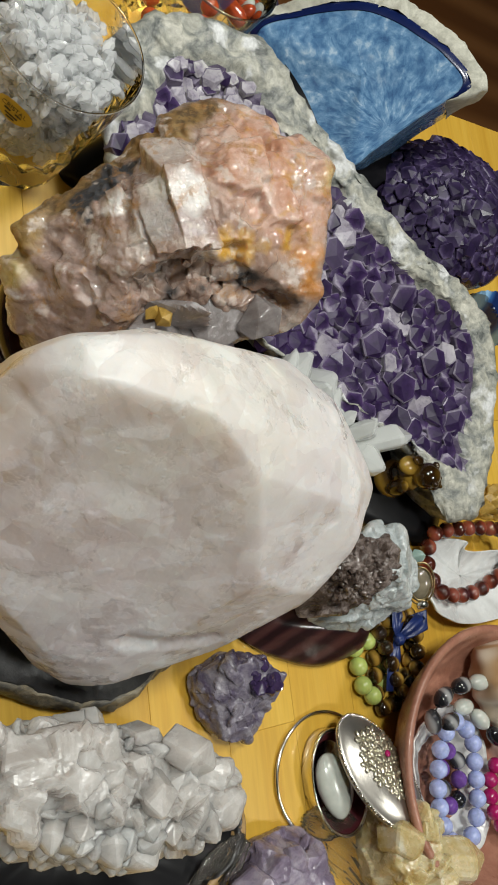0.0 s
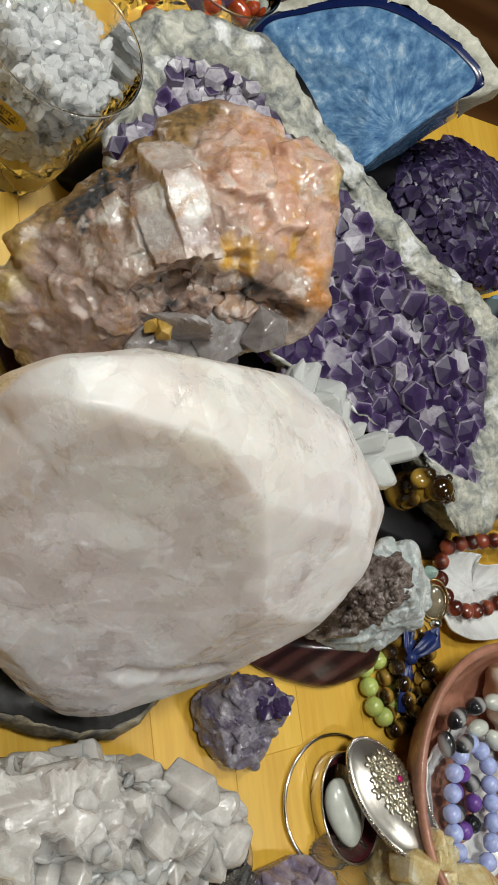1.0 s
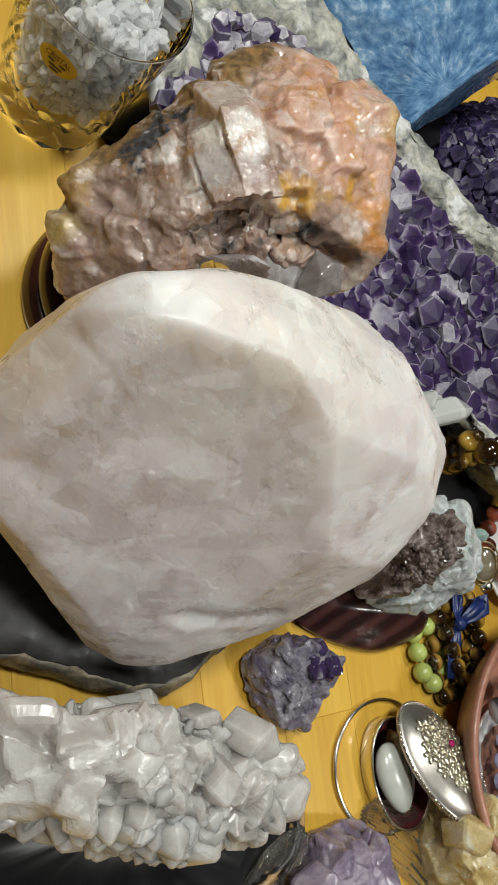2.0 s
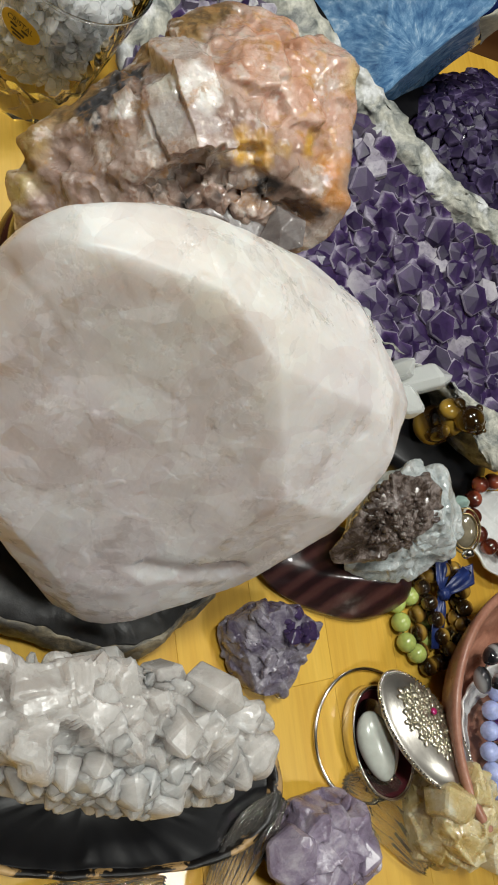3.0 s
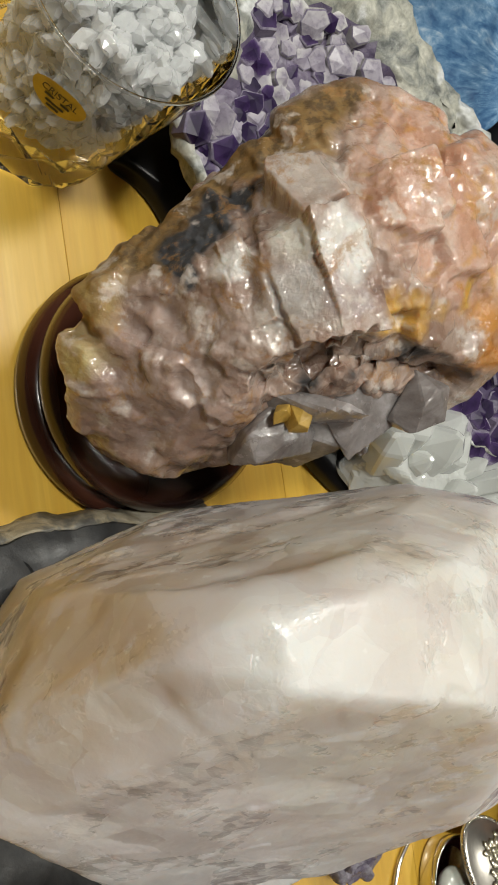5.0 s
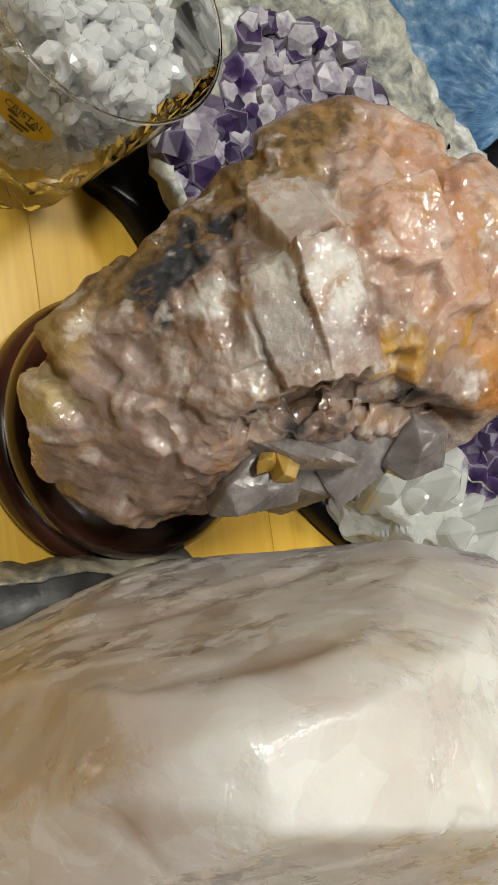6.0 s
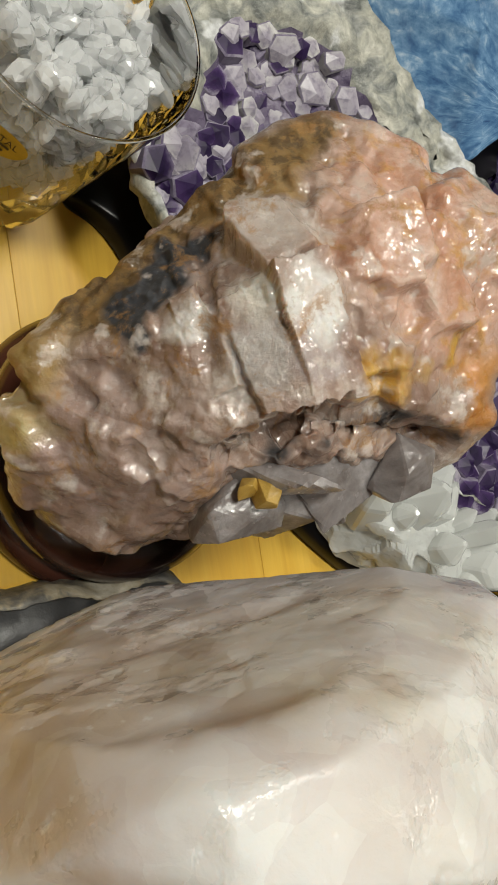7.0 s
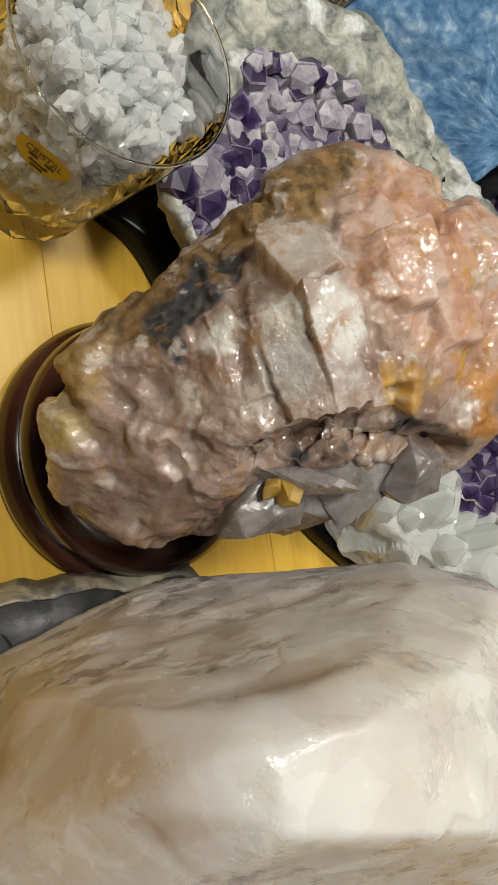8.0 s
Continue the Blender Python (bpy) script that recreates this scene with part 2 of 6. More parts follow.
def rose_stone(name):
    """Milky rose quartz: cloudy pink-grey, white flakes where cracks catch light, honey stains on the far side, mauve
    with painted shade on the front and lower faces.
    """
    mat, nt, bsdf = nodes_of(name)
    vec = coords(nt)
    near = stain_and_shade(nt, vec)
    col = ramp(nt, noise_tex(nt, vec, 14, 4, 0.5, 0.1), [(0.3, (0.655, 0.6, 0.605)), (0.5, (0.695, 0.65, 0.65)), (0.7, (0.735, 0.705, 0.695))])
    cloud = ramp(nt, noise_tex(nt, vec, 40, 3, 0.5, 0.1), [(0.56, (0, 0, 0)), (0.66, (0.5, 0.5, 0.5))])
    col = mix(nt, cloud, col, (0.76, 0.745, 0.72))
    haze = ramp(nt, noise_tex(nt, vec, 110, 5, 0.6, 0.1), [(0.34, (0.9, 0.87, 0.86)), (0.6, (1, 1, 1))])
    col = mix(nt, 0.3, col, haze, "MULTIPLY")
    # the last mauve tints, front and low, mix stone colour with painted-in shade
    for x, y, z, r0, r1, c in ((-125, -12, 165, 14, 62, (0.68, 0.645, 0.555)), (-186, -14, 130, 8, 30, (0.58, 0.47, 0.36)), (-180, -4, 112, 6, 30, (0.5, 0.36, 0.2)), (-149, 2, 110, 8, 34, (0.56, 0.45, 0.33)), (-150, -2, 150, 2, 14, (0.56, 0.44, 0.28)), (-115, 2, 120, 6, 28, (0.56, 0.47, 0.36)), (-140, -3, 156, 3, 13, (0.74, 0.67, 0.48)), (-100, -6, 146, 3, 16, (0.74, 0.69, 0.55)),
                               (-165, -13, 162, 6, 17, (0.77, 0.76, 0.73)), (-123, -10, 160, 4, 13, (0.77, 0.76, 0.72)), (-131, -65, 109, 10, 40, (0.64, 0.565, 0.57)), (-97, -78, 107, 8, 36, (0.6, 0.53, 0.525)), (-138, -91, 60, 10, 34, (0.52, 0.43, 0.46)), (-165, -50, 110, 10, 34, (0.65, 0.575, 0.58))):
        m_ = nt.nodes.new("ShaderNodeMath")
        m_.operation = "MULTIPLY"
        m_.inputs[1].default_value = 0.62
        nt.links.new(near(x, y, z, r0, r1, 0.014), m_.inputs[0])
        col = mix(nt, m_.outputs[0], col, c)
    specks = ramp(nt, noise_tex(nt, vec, 300, 3, 0.5), [(0.66, (0, 0, 0)), (0.74, (0.5, 0.5, 0.5))])
    col = mix(nt, specks, col, (0.88, 0.88, 0.87))
    at = nt.nodes.new("ShaderNodeAttribute")
    at.attribute_name = "block"
    col = mix(nt, ramp(nt, at.outputs["Fac"], [(0.0, (0.0,) * 3), (0.7, (0.0,) * 3), (1.0, (0.25,) * 3)]), col, (0.77, 0.755, 0.73))
    nz = node(nt, "ShaderNodeTexNoise", Scale=60.0, Detail=3.0)
    nt.links.new(vec, nz.inputs["Vector"])
    bent = nt.nodes.new("ShaderNodeVectorMath")
    bent.operation = "MULTIPLY_ADD"
    nt.links.new(nz.outputs[1], bent.inputs[0])
    bent.inputs[1].default_value = (0.009,) * 3
    nt.links.new(vec, bent.inputs[2])
    for size, amount in ((44, 0.3), (95, 0.22)):
        veil = voronoi_tex(nt, bent.outputs[0], size, "F1", "Color")
        col = mix(nt, ramp(nt, veil, [(0.56, (0.0,) * 3), (0.7, (amount,) * 3)]), col, (0.78, 0.765, 0.74))
        col = mix(nt, ramp(nt, veil, [(0.3, (amount,) * 3), (0.4, (0.0,) * 3)]), col, (0.58, 0.5, 0.49))
    nt.links.new(col, bsdf.inputs["Base Color"])
    flaky = ramp(nt, noise_tex(nt, vec, 48, 5, 0.6, 0.3), [(0.51, (0, 0, 0)), (0.58, (1, 1, 1))])
    nt.links.new(mix(nt, flaky, ramp(nt, noise_tex(nt, vec, 60, 5), [(0.38, (0.34,) * 3), (0.66, (0.56,) * 3)]), (0.13, 0.13, 0.13)), bsdf.inputs["Roughness"])
    bsdf.inputs["Subsurface Weight"].default_value = 0.85
    bsdf.inputs["Subsurface Radius"].default_value = (0.021, 0.0178, 0.0158)
    bsdf.inputs["Subsurface Scale"].default_value = 1.0
    fine = nt.nodes.new("ShaderNodeMath")
    fine.operation = "MULTIPLY_ADD"
    nt.links.new(noise_tex(nt, vec, 140, 5, 0.65, 0.2), fine.inputs[0])
    fine.inputs[1].default_value = 0.0003
    both = nt.nodes.new("ShaderNodeMath")
    both.operation = "ADD"
    flakes = nt.nodes.new("ShaderNodeMath")
    flakes.operation = "MULTIPLY"
    nt.links.new(broken_faces(nt, vec, 300, 0.32), flakes.inputs[0])
    nt.links.new(flaky, flakes.inputs[1])
    nt.links.new(flakes.outputs[0], both.inputs[0])
    nt.links.new(broken_faces(nt, vec, 85, 0.2), both.inputs[1])
    nt.links.new(both.outputs[0], fine.inputs[2])
    bump(nt, bsdf, fine.outputs[0], 1.0, 1.0)
    return mat


def stained_quartz(name):
    """Mauve-grey quartz, clear blocks in the middle, rust and ochre towards the broken side, a slate-dark streak and
    earthy crust; the groove's shade is painted in.
    """
    mat, nt, bsdf = nodes_of(name)
    vec = coords(nt)
    near = stain_and_shade(nt, vec)
    big, small = nt.nodes.new("ShaderNodeAttribute"), nt.nodes.new("ShaderNodeAttribute")
    big.attribute_name, small.attribute_name = "block", "chip"
    base = ramp(nt, noise_tex(nt, vec, 48, 6, 0.62, 0.2), [(0.3, (0.1, 0.045, 0.022)), (0.4, (0.24, 0.13, 0.08)), (0.5, (0.35, 0.235, 0.18)), (0.6, (0.46, 0.355, 0.295)), (0.72, (0.62, 0.54, 0.48))])
    base = mix(nt, 0.35, base, ramp(nt, big.outputs["Fac"], [(0.0, (0.2, 0.12, 0.09)), (0.6, (0.38, 0.29, 0.25)), (1.0, (0.54, 0.47, 0.43))]))
    pink = ramp(nt, noise_tex(nt, vec, 55, 6, 0.65, 0.2), [(0.3, (0.42, 0.17, 0.08)), (0.42, (0.56, 0.29, 0.18)), (0.54, (0.64, 0.41, 0.32)), (0.68, (0.76, 0.62, 0.53))])
    pink = mix(nt, 0.3, pink, ramp(nt, small.outputs["Fac"], [(0.0, (0.5, 0.27, 0.18)), (1.0, (0.74, 0.6, 0.53))]))
    edge = voronoi_tex(nt, vec, 95, "DISTANCE_TO_EDGE")
    pink = mix(nt, ramp(nt, mix(nt, 0.5, edge, noise_tex(nt, vec, 140, 4)), [(0.2, (0.6, 0.6, 0.6)), (0.27, (0, 0, 0))]), pink, (0.58, 0.3, 0.06))
    col = mix(nt, near(-60, 84, 128, 26, 42), base, pink)
    earthy = dirt = (0.0, 0.0, 0.0)
    white, smoke, ochre, groove_shade, slate, crust = (0.8, 0.77, 0.74), (0.42, 0.34, 0.315), (0.62, 0.35, 0.06), (0.05, 0.045, 0.045), (0.045, 0.045, 0.05), (0.23, 0.135, 0.045)
    for x, y, z, r0, r1, c in ((-138, 42, 70, 10, 30, (0.37, 0.265, 0.23)), (-128, 52, 92, 4, 16, (0.38, 0.28, 0.24)), (-118, 36, 88, 4, 15, (0.4, 0.29, 0.25)), (-139, 45, 78, 2, 7, (0.5, 0.4, 0.37)), (-124, 40, 88, 2, 8, (0.52, 0.42, 0.38)), (-106, 86, 115, 6, 12, (0.52, 0.44, 0.39)), (-113, 57, 114, 5, 10, (0.47, 0.42, 0.39)), (-103, 55, 123, 6, 9, smoke), (-104, 68, 124, 6, 10, white), (-123, 69, 107, 3, 6, (0.66, 0.61, 0.57)), (-114, 68, 117, 3, 7, (0.62, 0.57, 0.5)), (-98, 46, 119, 3, 7, (0.66, 0.55, 0.47)),
                               (-88, 50, 121, 3, 7, ochre), (-78, 49, 120, 3, 8, ochre), (-70, 49, 121, 2, 6, (0.58, 0.36, 0.13)), (-96, 42, 117, 2, 6, ochre), (-47, 50, 121, 4, 10, (0.55, 0.25, 0.06)), (-46, 40, 117, 4, 9, (0.5, 0.22, 0.06)), (-58, 56, 124, 2, 6, ochre), (-42, 80, 134, 3, 9, (0.66, 0.5, 0.26)), (-148, 53, 67, 4, 10, (0.47, 0.37, 0.17)),
                               # near-black and dark brown spots paint the shade of the cavity under the slab
                               (-74, 38, 114, 5, 9, groove_shade), (-84, 38, 113, 4, 8, groove_shade), (-94, 37, 110, 3, 7, groove_shade), (-104, 37, 105, 3, 7, groove_shade), (-54, 31, 109, 4, 9, groove_shade), (-64, 36, 112, 4, 8, (0.12, 0.085, 0.05)),
                               (-106, 102, 97, 9, 14, crust), (-92, 108, 110, 7, 12, crust), (-84, 113, 108, 5, 10, crust), (-136, 76, 84, 6, 11, crust), (-144, 66, 74, 6, 12, (0.32, 0.21, 0.07)), (-120, 93, 88, 7, 12, crust), (-128, 85, 82, 7, 12, crust), (-97, 100, 109, 4, 8, (0.32, 0.2, 0.08)),
                               (-131, 74, 92, 6, 9, slate), (-124, 81, 95, 5, 8, slate), (-117, 86, 98, 4, 7, slate), (-113, 88, 100, 4, 6, slate), (-128, 68, 96, 3, 5, slate)):
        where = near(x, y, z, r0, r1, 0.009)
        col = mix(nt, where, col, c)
        # rough where there is crust, slate or the painted groove shade
        if c in (groove_shade, slate, crust, (0.32, 0.21, 0.07), (0.32, 0.2, 0.08)):
            earthy = mix(nt, where, earthy, (1.0, 1.0, 1.0))
        if c in (slate, groove_shade, crust):
            dirt = mix(nt, where, dirt, (1.0, 1.0, 1.0) if c is crust else (0.0, 0.0, 0.0))
    soil = mix(nt, 1.0, dirt, ramp(nt, noise_tex(nt, vec, 230, 5, 0.7), [(0.46, (0, 0, 0)), (0.56, (0.85, 0.85, 0.85))]), "MULTIPLY")
    col = mix(nt, soil, col, (0.1, 0.06, 0.025))
    rust = mix(nt, ramp(nt, noise_tex(nt, vec, 85, 7, 0.75, 0.4), [(0.55, (0, 0, 0)), (0.63, (0.7, 0.7, 0.7))]), col, (0.38, 0.2, 0.07))
    rust = mix(nt, ramp(nt, noise_tex(nt, vec, 100, 4, 0.6), [(0.57, (0, 0, 0)), (0.64, (0.6, 0.6, 0.6))]), rust, (0.66, 0.585, 0.53))
    grain = noise_tex(nt, vec, 420, 5, 0.7)
    col = mix(nt, 0.25, rust, ramp(nt, grain, [(0.3, (0.4, 0.37, 0.34)), (0.65, (1, 1, 1))]), "MULTIPLY")
    nt.links.new(col, bsdf.inputs["Base Color"])
    gloss = ramp(nt, noise_tex(nt, vec, 130, 4), [(0.35, (0.1,) * 3), (0.7, (0.42,) * 3)])
    nt.links.new(mix(nt, earthy, gloss, (0.75, 0.75, 0.75)), bsdf.inputs["Roughness"])
    nt.links.new(mix(nt, earthy, (0.7, 0.7, 0.7), (0.1, 0.1, 0.1)), bsdf.inputs["Coat Weight"])
    bsdf.inputs["Subsurface Weight"].default_value = 0.5
    bsdf.inputs["Subsurface Radius"].default_value = (0.006, 0.004, 0.003)
    bsdf.inputs["Subsurface Scale"].default_value = 1.0
    bsdf.inputs["Coat Roughness"].default_value = 0.1
    lumps = mix(nt, mix(nt, 0.5, (0, 0, 0), earthy), mix(nt, 0.4, noise_tex(nt, vec, 300, 7, 0.75), grain), noise_tex(nt, vec, 480, 4, 0.6))
    glitter = nt.nodes.new("ShaderNodeMath")
    glitter.operation = "MULTIPLY_ADD"
    nt.links.new(broken_faces(nt, vec, 330, 0.3), glitter.inputs[0])
    glitter.inputs[1].default_value = 800.0
    nt.links.new(lumps, glitter.inputs[2])
    bump(nt, bsdf, glitter.outputs[0], 0.55, 0.0013)
    faces = node(nt, "ShaderNodeBump", Strength=1.0, Distance=1.0)
    nt.links.new(broken_faces(nt, vec, 260, 0.22), faces.inputs["Height"])
    nt.links.new(faces.outputs[0], bsdf.inputs["Coat Normal"])
    return mat


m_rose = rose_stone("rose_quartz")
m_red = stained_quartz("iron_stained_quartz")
m_rind = mineral("geode_rind", [(0.34, (0.1, 0.11, 0.105)), (0.44, (0.28, 0.29, 0.265)), (0.54, (0.45, 0.445, 0.38)), (0.68, (0.68, 0.66, 0.57))], 95, 0.42, bumps=1.0, fine=380, patch=(0.76, 0.77, 0.77), patch_scale=50, patch_at=(0.53, 0.62), grit=0.5)
m_ame_dark = mineral("dark_amethyst", [(0.2, (0.02, 0.01, 0.04)), (0.6, (0.06, 0.038, 0.105)), (0.85, (0.24, 0.2, 0.32))], 90, 0.12, trans=0.1, bumps=0.2, coat=0.5)
m_ame_mid = mineral("violet_amethyst", [(0.3, (0.035, 0.022, 0.055)), (0.43, (0.1, 0.08, 0.13)), (0.54, (0.22, 0.2, 0.245)), (0.7, (0.4, 0.38, 0.4))], 42, 0.22, 0.1, bumps=0.6, coat=0.3, fine=500, grit=0.4)
m_greypoint = mineral("smoky_grey_quartz", [(0.28, (0.17, 0.145, 0.135)), (0.5, (0.31, 0.28, 0.275)), (0.72, (0.5, 0.47, 0.47))], 60, 0.22, 0.4, trans=0.15, bumps=0.3, coat=0.15)
m_ame_pale = mineral("pale_amethyst", [(0.32, (0.13, 0.1, 0.15)), (0.5, (0.28, 0.23, 0.31)), (0.68, (0.48, 0.44, 0.5))], 60, 0.25, 0.25, bumps=0.35)


def radial_agate(name):
    """Blue agate whose pale fibres run from the middle to the edge (uv: turn, radius)."""
    mat, nt, bsdf = nodes_of(name)
    uv = nt.nodes.new("ShaderNodeUVMap")
    mp = nt.nodes.new("ShaderNodeMapping")
    mp.inputs["Scale"].default_value = (20, 4.5, 1)
    nt.links.new(uv.outputs[0], mp.inputs[0])
    vec = coords(nt)
    streak = noise_tex(nt, mp.outputs[0], 1.5, 6, 0.6, 0.9)
    cloud = noise_tex(nt, vec, 110, 7, 0.68, 0.2)
    col = ramp(nt, mix(nt, 0.5, streak, cloud), [(0.34, (0.04, 0.1, 0.25)), (0.46, (0.1, 0.23, 0.43)), (0.55, (0.2, 0.37, 0.59)), (0.62, (0.42, 0.58, 0.75)), (0.69, (0.7, 0.79, 0.86))])
    cell = voronoi_tex(nt, vec, 130, "SMOOTH_F1")
    col = mix(nt, ramp(nt, cell, [(0.1, (0.4, 0.4, 0.4)), (0.4, (0, 0, 0))]), col, (0.06, 0.14, 0.3))
    nt.links.new(col, bsdf.inputs["Base Color"])
    bsdf.inputs["Roughness"].default_value = 0.16
    bsdf.inputs["Coat Weight"].default_value = 0.5
    bump(nt, bsdf, streak, 0.15, 0.0006)
    return mat


m_blue = radial_agate("blue_agate")
m_agate_rind = mineral("chalky_rind", [(0.25, (0.34, 0.34, 0.28)), (0.5, (0.56, 0.55, 0.46)), (0.75, (0.7, 0.69, 0.6))], 120, 0.6, bumps=0.9, fine=500)
m_navy = plain("navy_agate_band", (0.006, 0.014, 0.075), 0.25, coat=0.3)
m_frost = mineral("frosted_crystal_edge", [(0.3, (0.14, 0.11, 0.19)), (0.5, (0.26, 0.23, 0.31)), (0.7, (0.44, 0.41, 0.48))], 160, 0.3, bumps=0.2)
m_points_pale = zoned("pale_amethyst_points", (0.56, 0.55, 0.54), (0.48, 0.46, 0.48), (0.36, 0.33, 0.39), 0.4, coat=0.05)
m_quartz = mineral("milky_quartz", [(0.32, (0.38, 0.35, 0.325)), (0.45, (0.48, 0.455, 0.43)), (0.57, (0.57, 0.545, 0.52)), (0.68, (0.7, 0.675, 0.65))], 45, 0.24, 0.95, (0.02, 0.018, 0.017), trans=0.0, bumps=0.25, coat=0.0, fine=450, own=0.22, grit=0.08)
def clear_chip(name, body, through_part):
    """Small clear crystal: part of the light goes straight through, the rest meets a milky body under a mirror gloss."""
    mat, nt, bsdf = nodes_of(name)
    bsdf.inputs["Base Color"].default_value = (*body, 1)
    bsdf.inputs["Roughness"].default_value = 0.04
    bsdf.inputs["Coat Weight"].default_value = 1.0
    bsdf.inputs["Coat Roughness"].default_value = 0.02
    bsdf.inputs["Subsurface Weight"].default_value = 0.5
    bsdf.inputs["Subsurface Radius"].default_value = (0.004, 0.004, 0.004)
    bsdf.inputs["Subsurface Scale"].default_value = 1.0
    clear = nt.nodes.new("ShaderNodeBsdfTransparent")
    clear.inputs[0].default_value = (0.985, 0.99, 0.985, 1)
    glass_ = nt.nodes.new("ShaderNodeBsdfGlass")
    glass_.inputs["IOR"].default_value = 1.42
    glass_.inputs["Roughness"].default_value = 0.02
    a, b = nt.nodes.new("ShaderNodeMixShader"), nt.nodes.new("ShaderNodeMixShader")
    a.inputs[0].default_value, b.inputs[0].default_value = 0.35, through_part
    nt.links.new(clear.outputs[0], a.inputs[1])
    nt.links.new(glass_.outputs[0], a.inputs[2])
    nt.links.new(bsdf.outputs[0], b.inputs[1])
    nt.links.new(a.outputs[0], b.inputs[2])
    nt.links.new(b.outputs[0], nt.nodes["Material Output"].inputs[0])
    return mat


m_wpoint = clear_chip("clear_quartz_point", (0.82, 0.84, 0.82), 0.4)
m_chip = clear_chip("clear_crystal_chip", (0.96, 0.98, 0.99), 0.58)
m_chip_milky = clear_chip("milky_crystal_chip", (0.96, 0.97, 0.97), 0.42)
m_druse = mineral("pale_druse", [(0.32, (0.28, 0.32, 0.32)), (0.5, (0.5, 0.54, 0.54)), (0.68, (0.72, 0.74, 0.74))], 90, 0.2, 0.3, bumps=0.6, fine=700, coat=0.3)
m_brown_druse = mineral("brown_druse", [(0.32, (0.018, 0.011, 0.008)), (0.48, (0.07, 0.048, 0.038)), (0.66, (0.28, 0.23, 0.21))], 150, 0.2, bumps=0.8, fine=800, coat=0.3)
m_slate_edge = mineral("weathered_slice_edge", [(0.3, (0.05, 0.05, 0.05)), (0.48, (0.15, 0.14, 0.12)), (0.58, (0.34, 0.29, 0.2)), (0.72, (0.5, 0.46, 0.38))], 70, 0.5, bumps=1.0, fine=350)
m_slate = mineral("grey_agate_slice", [(0.25, (0.025, 0.025, 0.027)), (0.55, (0.045, 0.045, 0.046)), (0.8, (0.08, 0.078, 0.07))], 40, 0.5, bumps=0.4)
m_maroon = banded("maroon_stone", [(0.2, (0.022, 0.008, 0.009)), (0.6, (0.05, 0.017, 0.018)), (0.9, (0.072, 0.028, 0.025))], 40, (20, 10, 75), 0.3, 2.0)
m_darkwood = banded("dark_lacquered_wood", [(0.2, (0.02, 0.007, 0.005)), (0.7, (0.046, 0.015, 0.009)), (0.95, (0.07, 0.024, 0.015))], 6, (0, 0, 10), 0.2, 5.0, coat=0.3)
m_black = plain("black_lacquer", (0.006, 0.006, 0.007), 0.3)
m_black.node_tree.nodes["Principled BSDF"].inputs["Specular IOR Level"].default_value = 0.25
m_glass = plain("clear_glass", (0.97, 0.97, 0.97), 0.02, trans=1.0, vary=0.0, ior=1.5)


def thin_glass(name):
    """A thin glass wall: clear, with a mirror gloss that grows towards the edge."""
    mat, nt, bsdf = nodes_of(name)
    clear = nt.nodes.new("ShaderNodeBsdfTransparent")
    clear.inputs[0].default_value = (0.965, 0.97, 0.965, 1)
    gloss = nt.nodes.new("ShaderNodeBsdfGlossy")
    gloss.inputs["Roughness"].default_value = 0.03
    fres = nt.nodes.new("ShaderNodeFresnel")
    fres.inputs[0].default_value = 1.45
    m = nt.nodes.new("ShaderNodeMixShader")
    nt.links.new(fres.outputs[0], m.inputs[0])
    nt.links.new(clear.outputs[0], m.inputs[1])
    nt.links.new(gloss.outputs[0], m.inputs[2])
    nt.links.new(m.outputs[0], nt.nodes["Material Output"].inputs[0])
    return mat


m_thin = thin_glass("thin_clear_glass")
m_gold_label = plain("gold_foil_label", (0.42, 0.31, 0.03), 0.4, metal=0.3)
m_ink = plain("black_ink", (0.02, 0.018, 0.01), 0.6)
m_tiger = banded("tiger_eye", [(0.1, (0.012, 0.006, 0.002)), (0.6, (0.06, 0.028, 0.006)), (0.95, (0.34, 0.2, 0.035))], 28, (30, 20, 0), 0.08, 3.0)
m_green = plain("lime_jade", (0.42, 0.5, 0.14), 0.25, sss=0.3, coat=0.4)
m_ribbon = plain("navy_satin", (0.012, 0.025, 0.11), 0.35, vary=0.3)
m_redbead = banded("red_tiger_eye", [(0.2, (0.06, 0.012, 0.006)), (0.7, (0.2, 0.04, 0.018)), (0.95, (0.24, 0.06, 0.03))], 24, (20, 40, 0), 0.1, 4.0)
m_pearl = mineral("mother_of_pearl", [(0.25, (0.55, 0.55, 0.54)), (0.55, (0.74, 0.75, 0.74)), (0.8, (0.84, 0.83, 0.8))], 30, 0.25, 0.1, bumps=0.1, coat=0.4, grit=0.08)
m_terra = mineral("terracotta_glaze", [(0.3, (0.3, 0.12, 0.075)), (0.6, (0.42, 0.2, 0.135)), (0.8, (0.5, 0.28, 0.2))], 70, 0.4, bumps=0.2, coat=0.2)
m_silver = plain("silver", (0.75, 0.72, 0.66), 0.16, metal=1.0, vary=0.05)
m_velvet = plain("maroon_velvet", (0.09, 0.006, 0.012), 0.8)
m_greystone = plain("grey_moonstone", (0.5, 0.52, 0.47), 0.22, sss=0.3, coat=0.4, scale=60)
m_citrine = mineral("citrine_chunk", [(0.3, (0.5, 0.33, 0.08)), (0.5, (0.74, 0.6, 0.32)), (0.68, (0.86, 0.8, 0.62))], 60, 0.25, 0.5, trans=0.15, bumps=0.4, coat=0.3)
m_smoky = plain("smoky_glass", (0.84, 0.8, 0.74), 0.05, trans=0.95, ior=1.45)
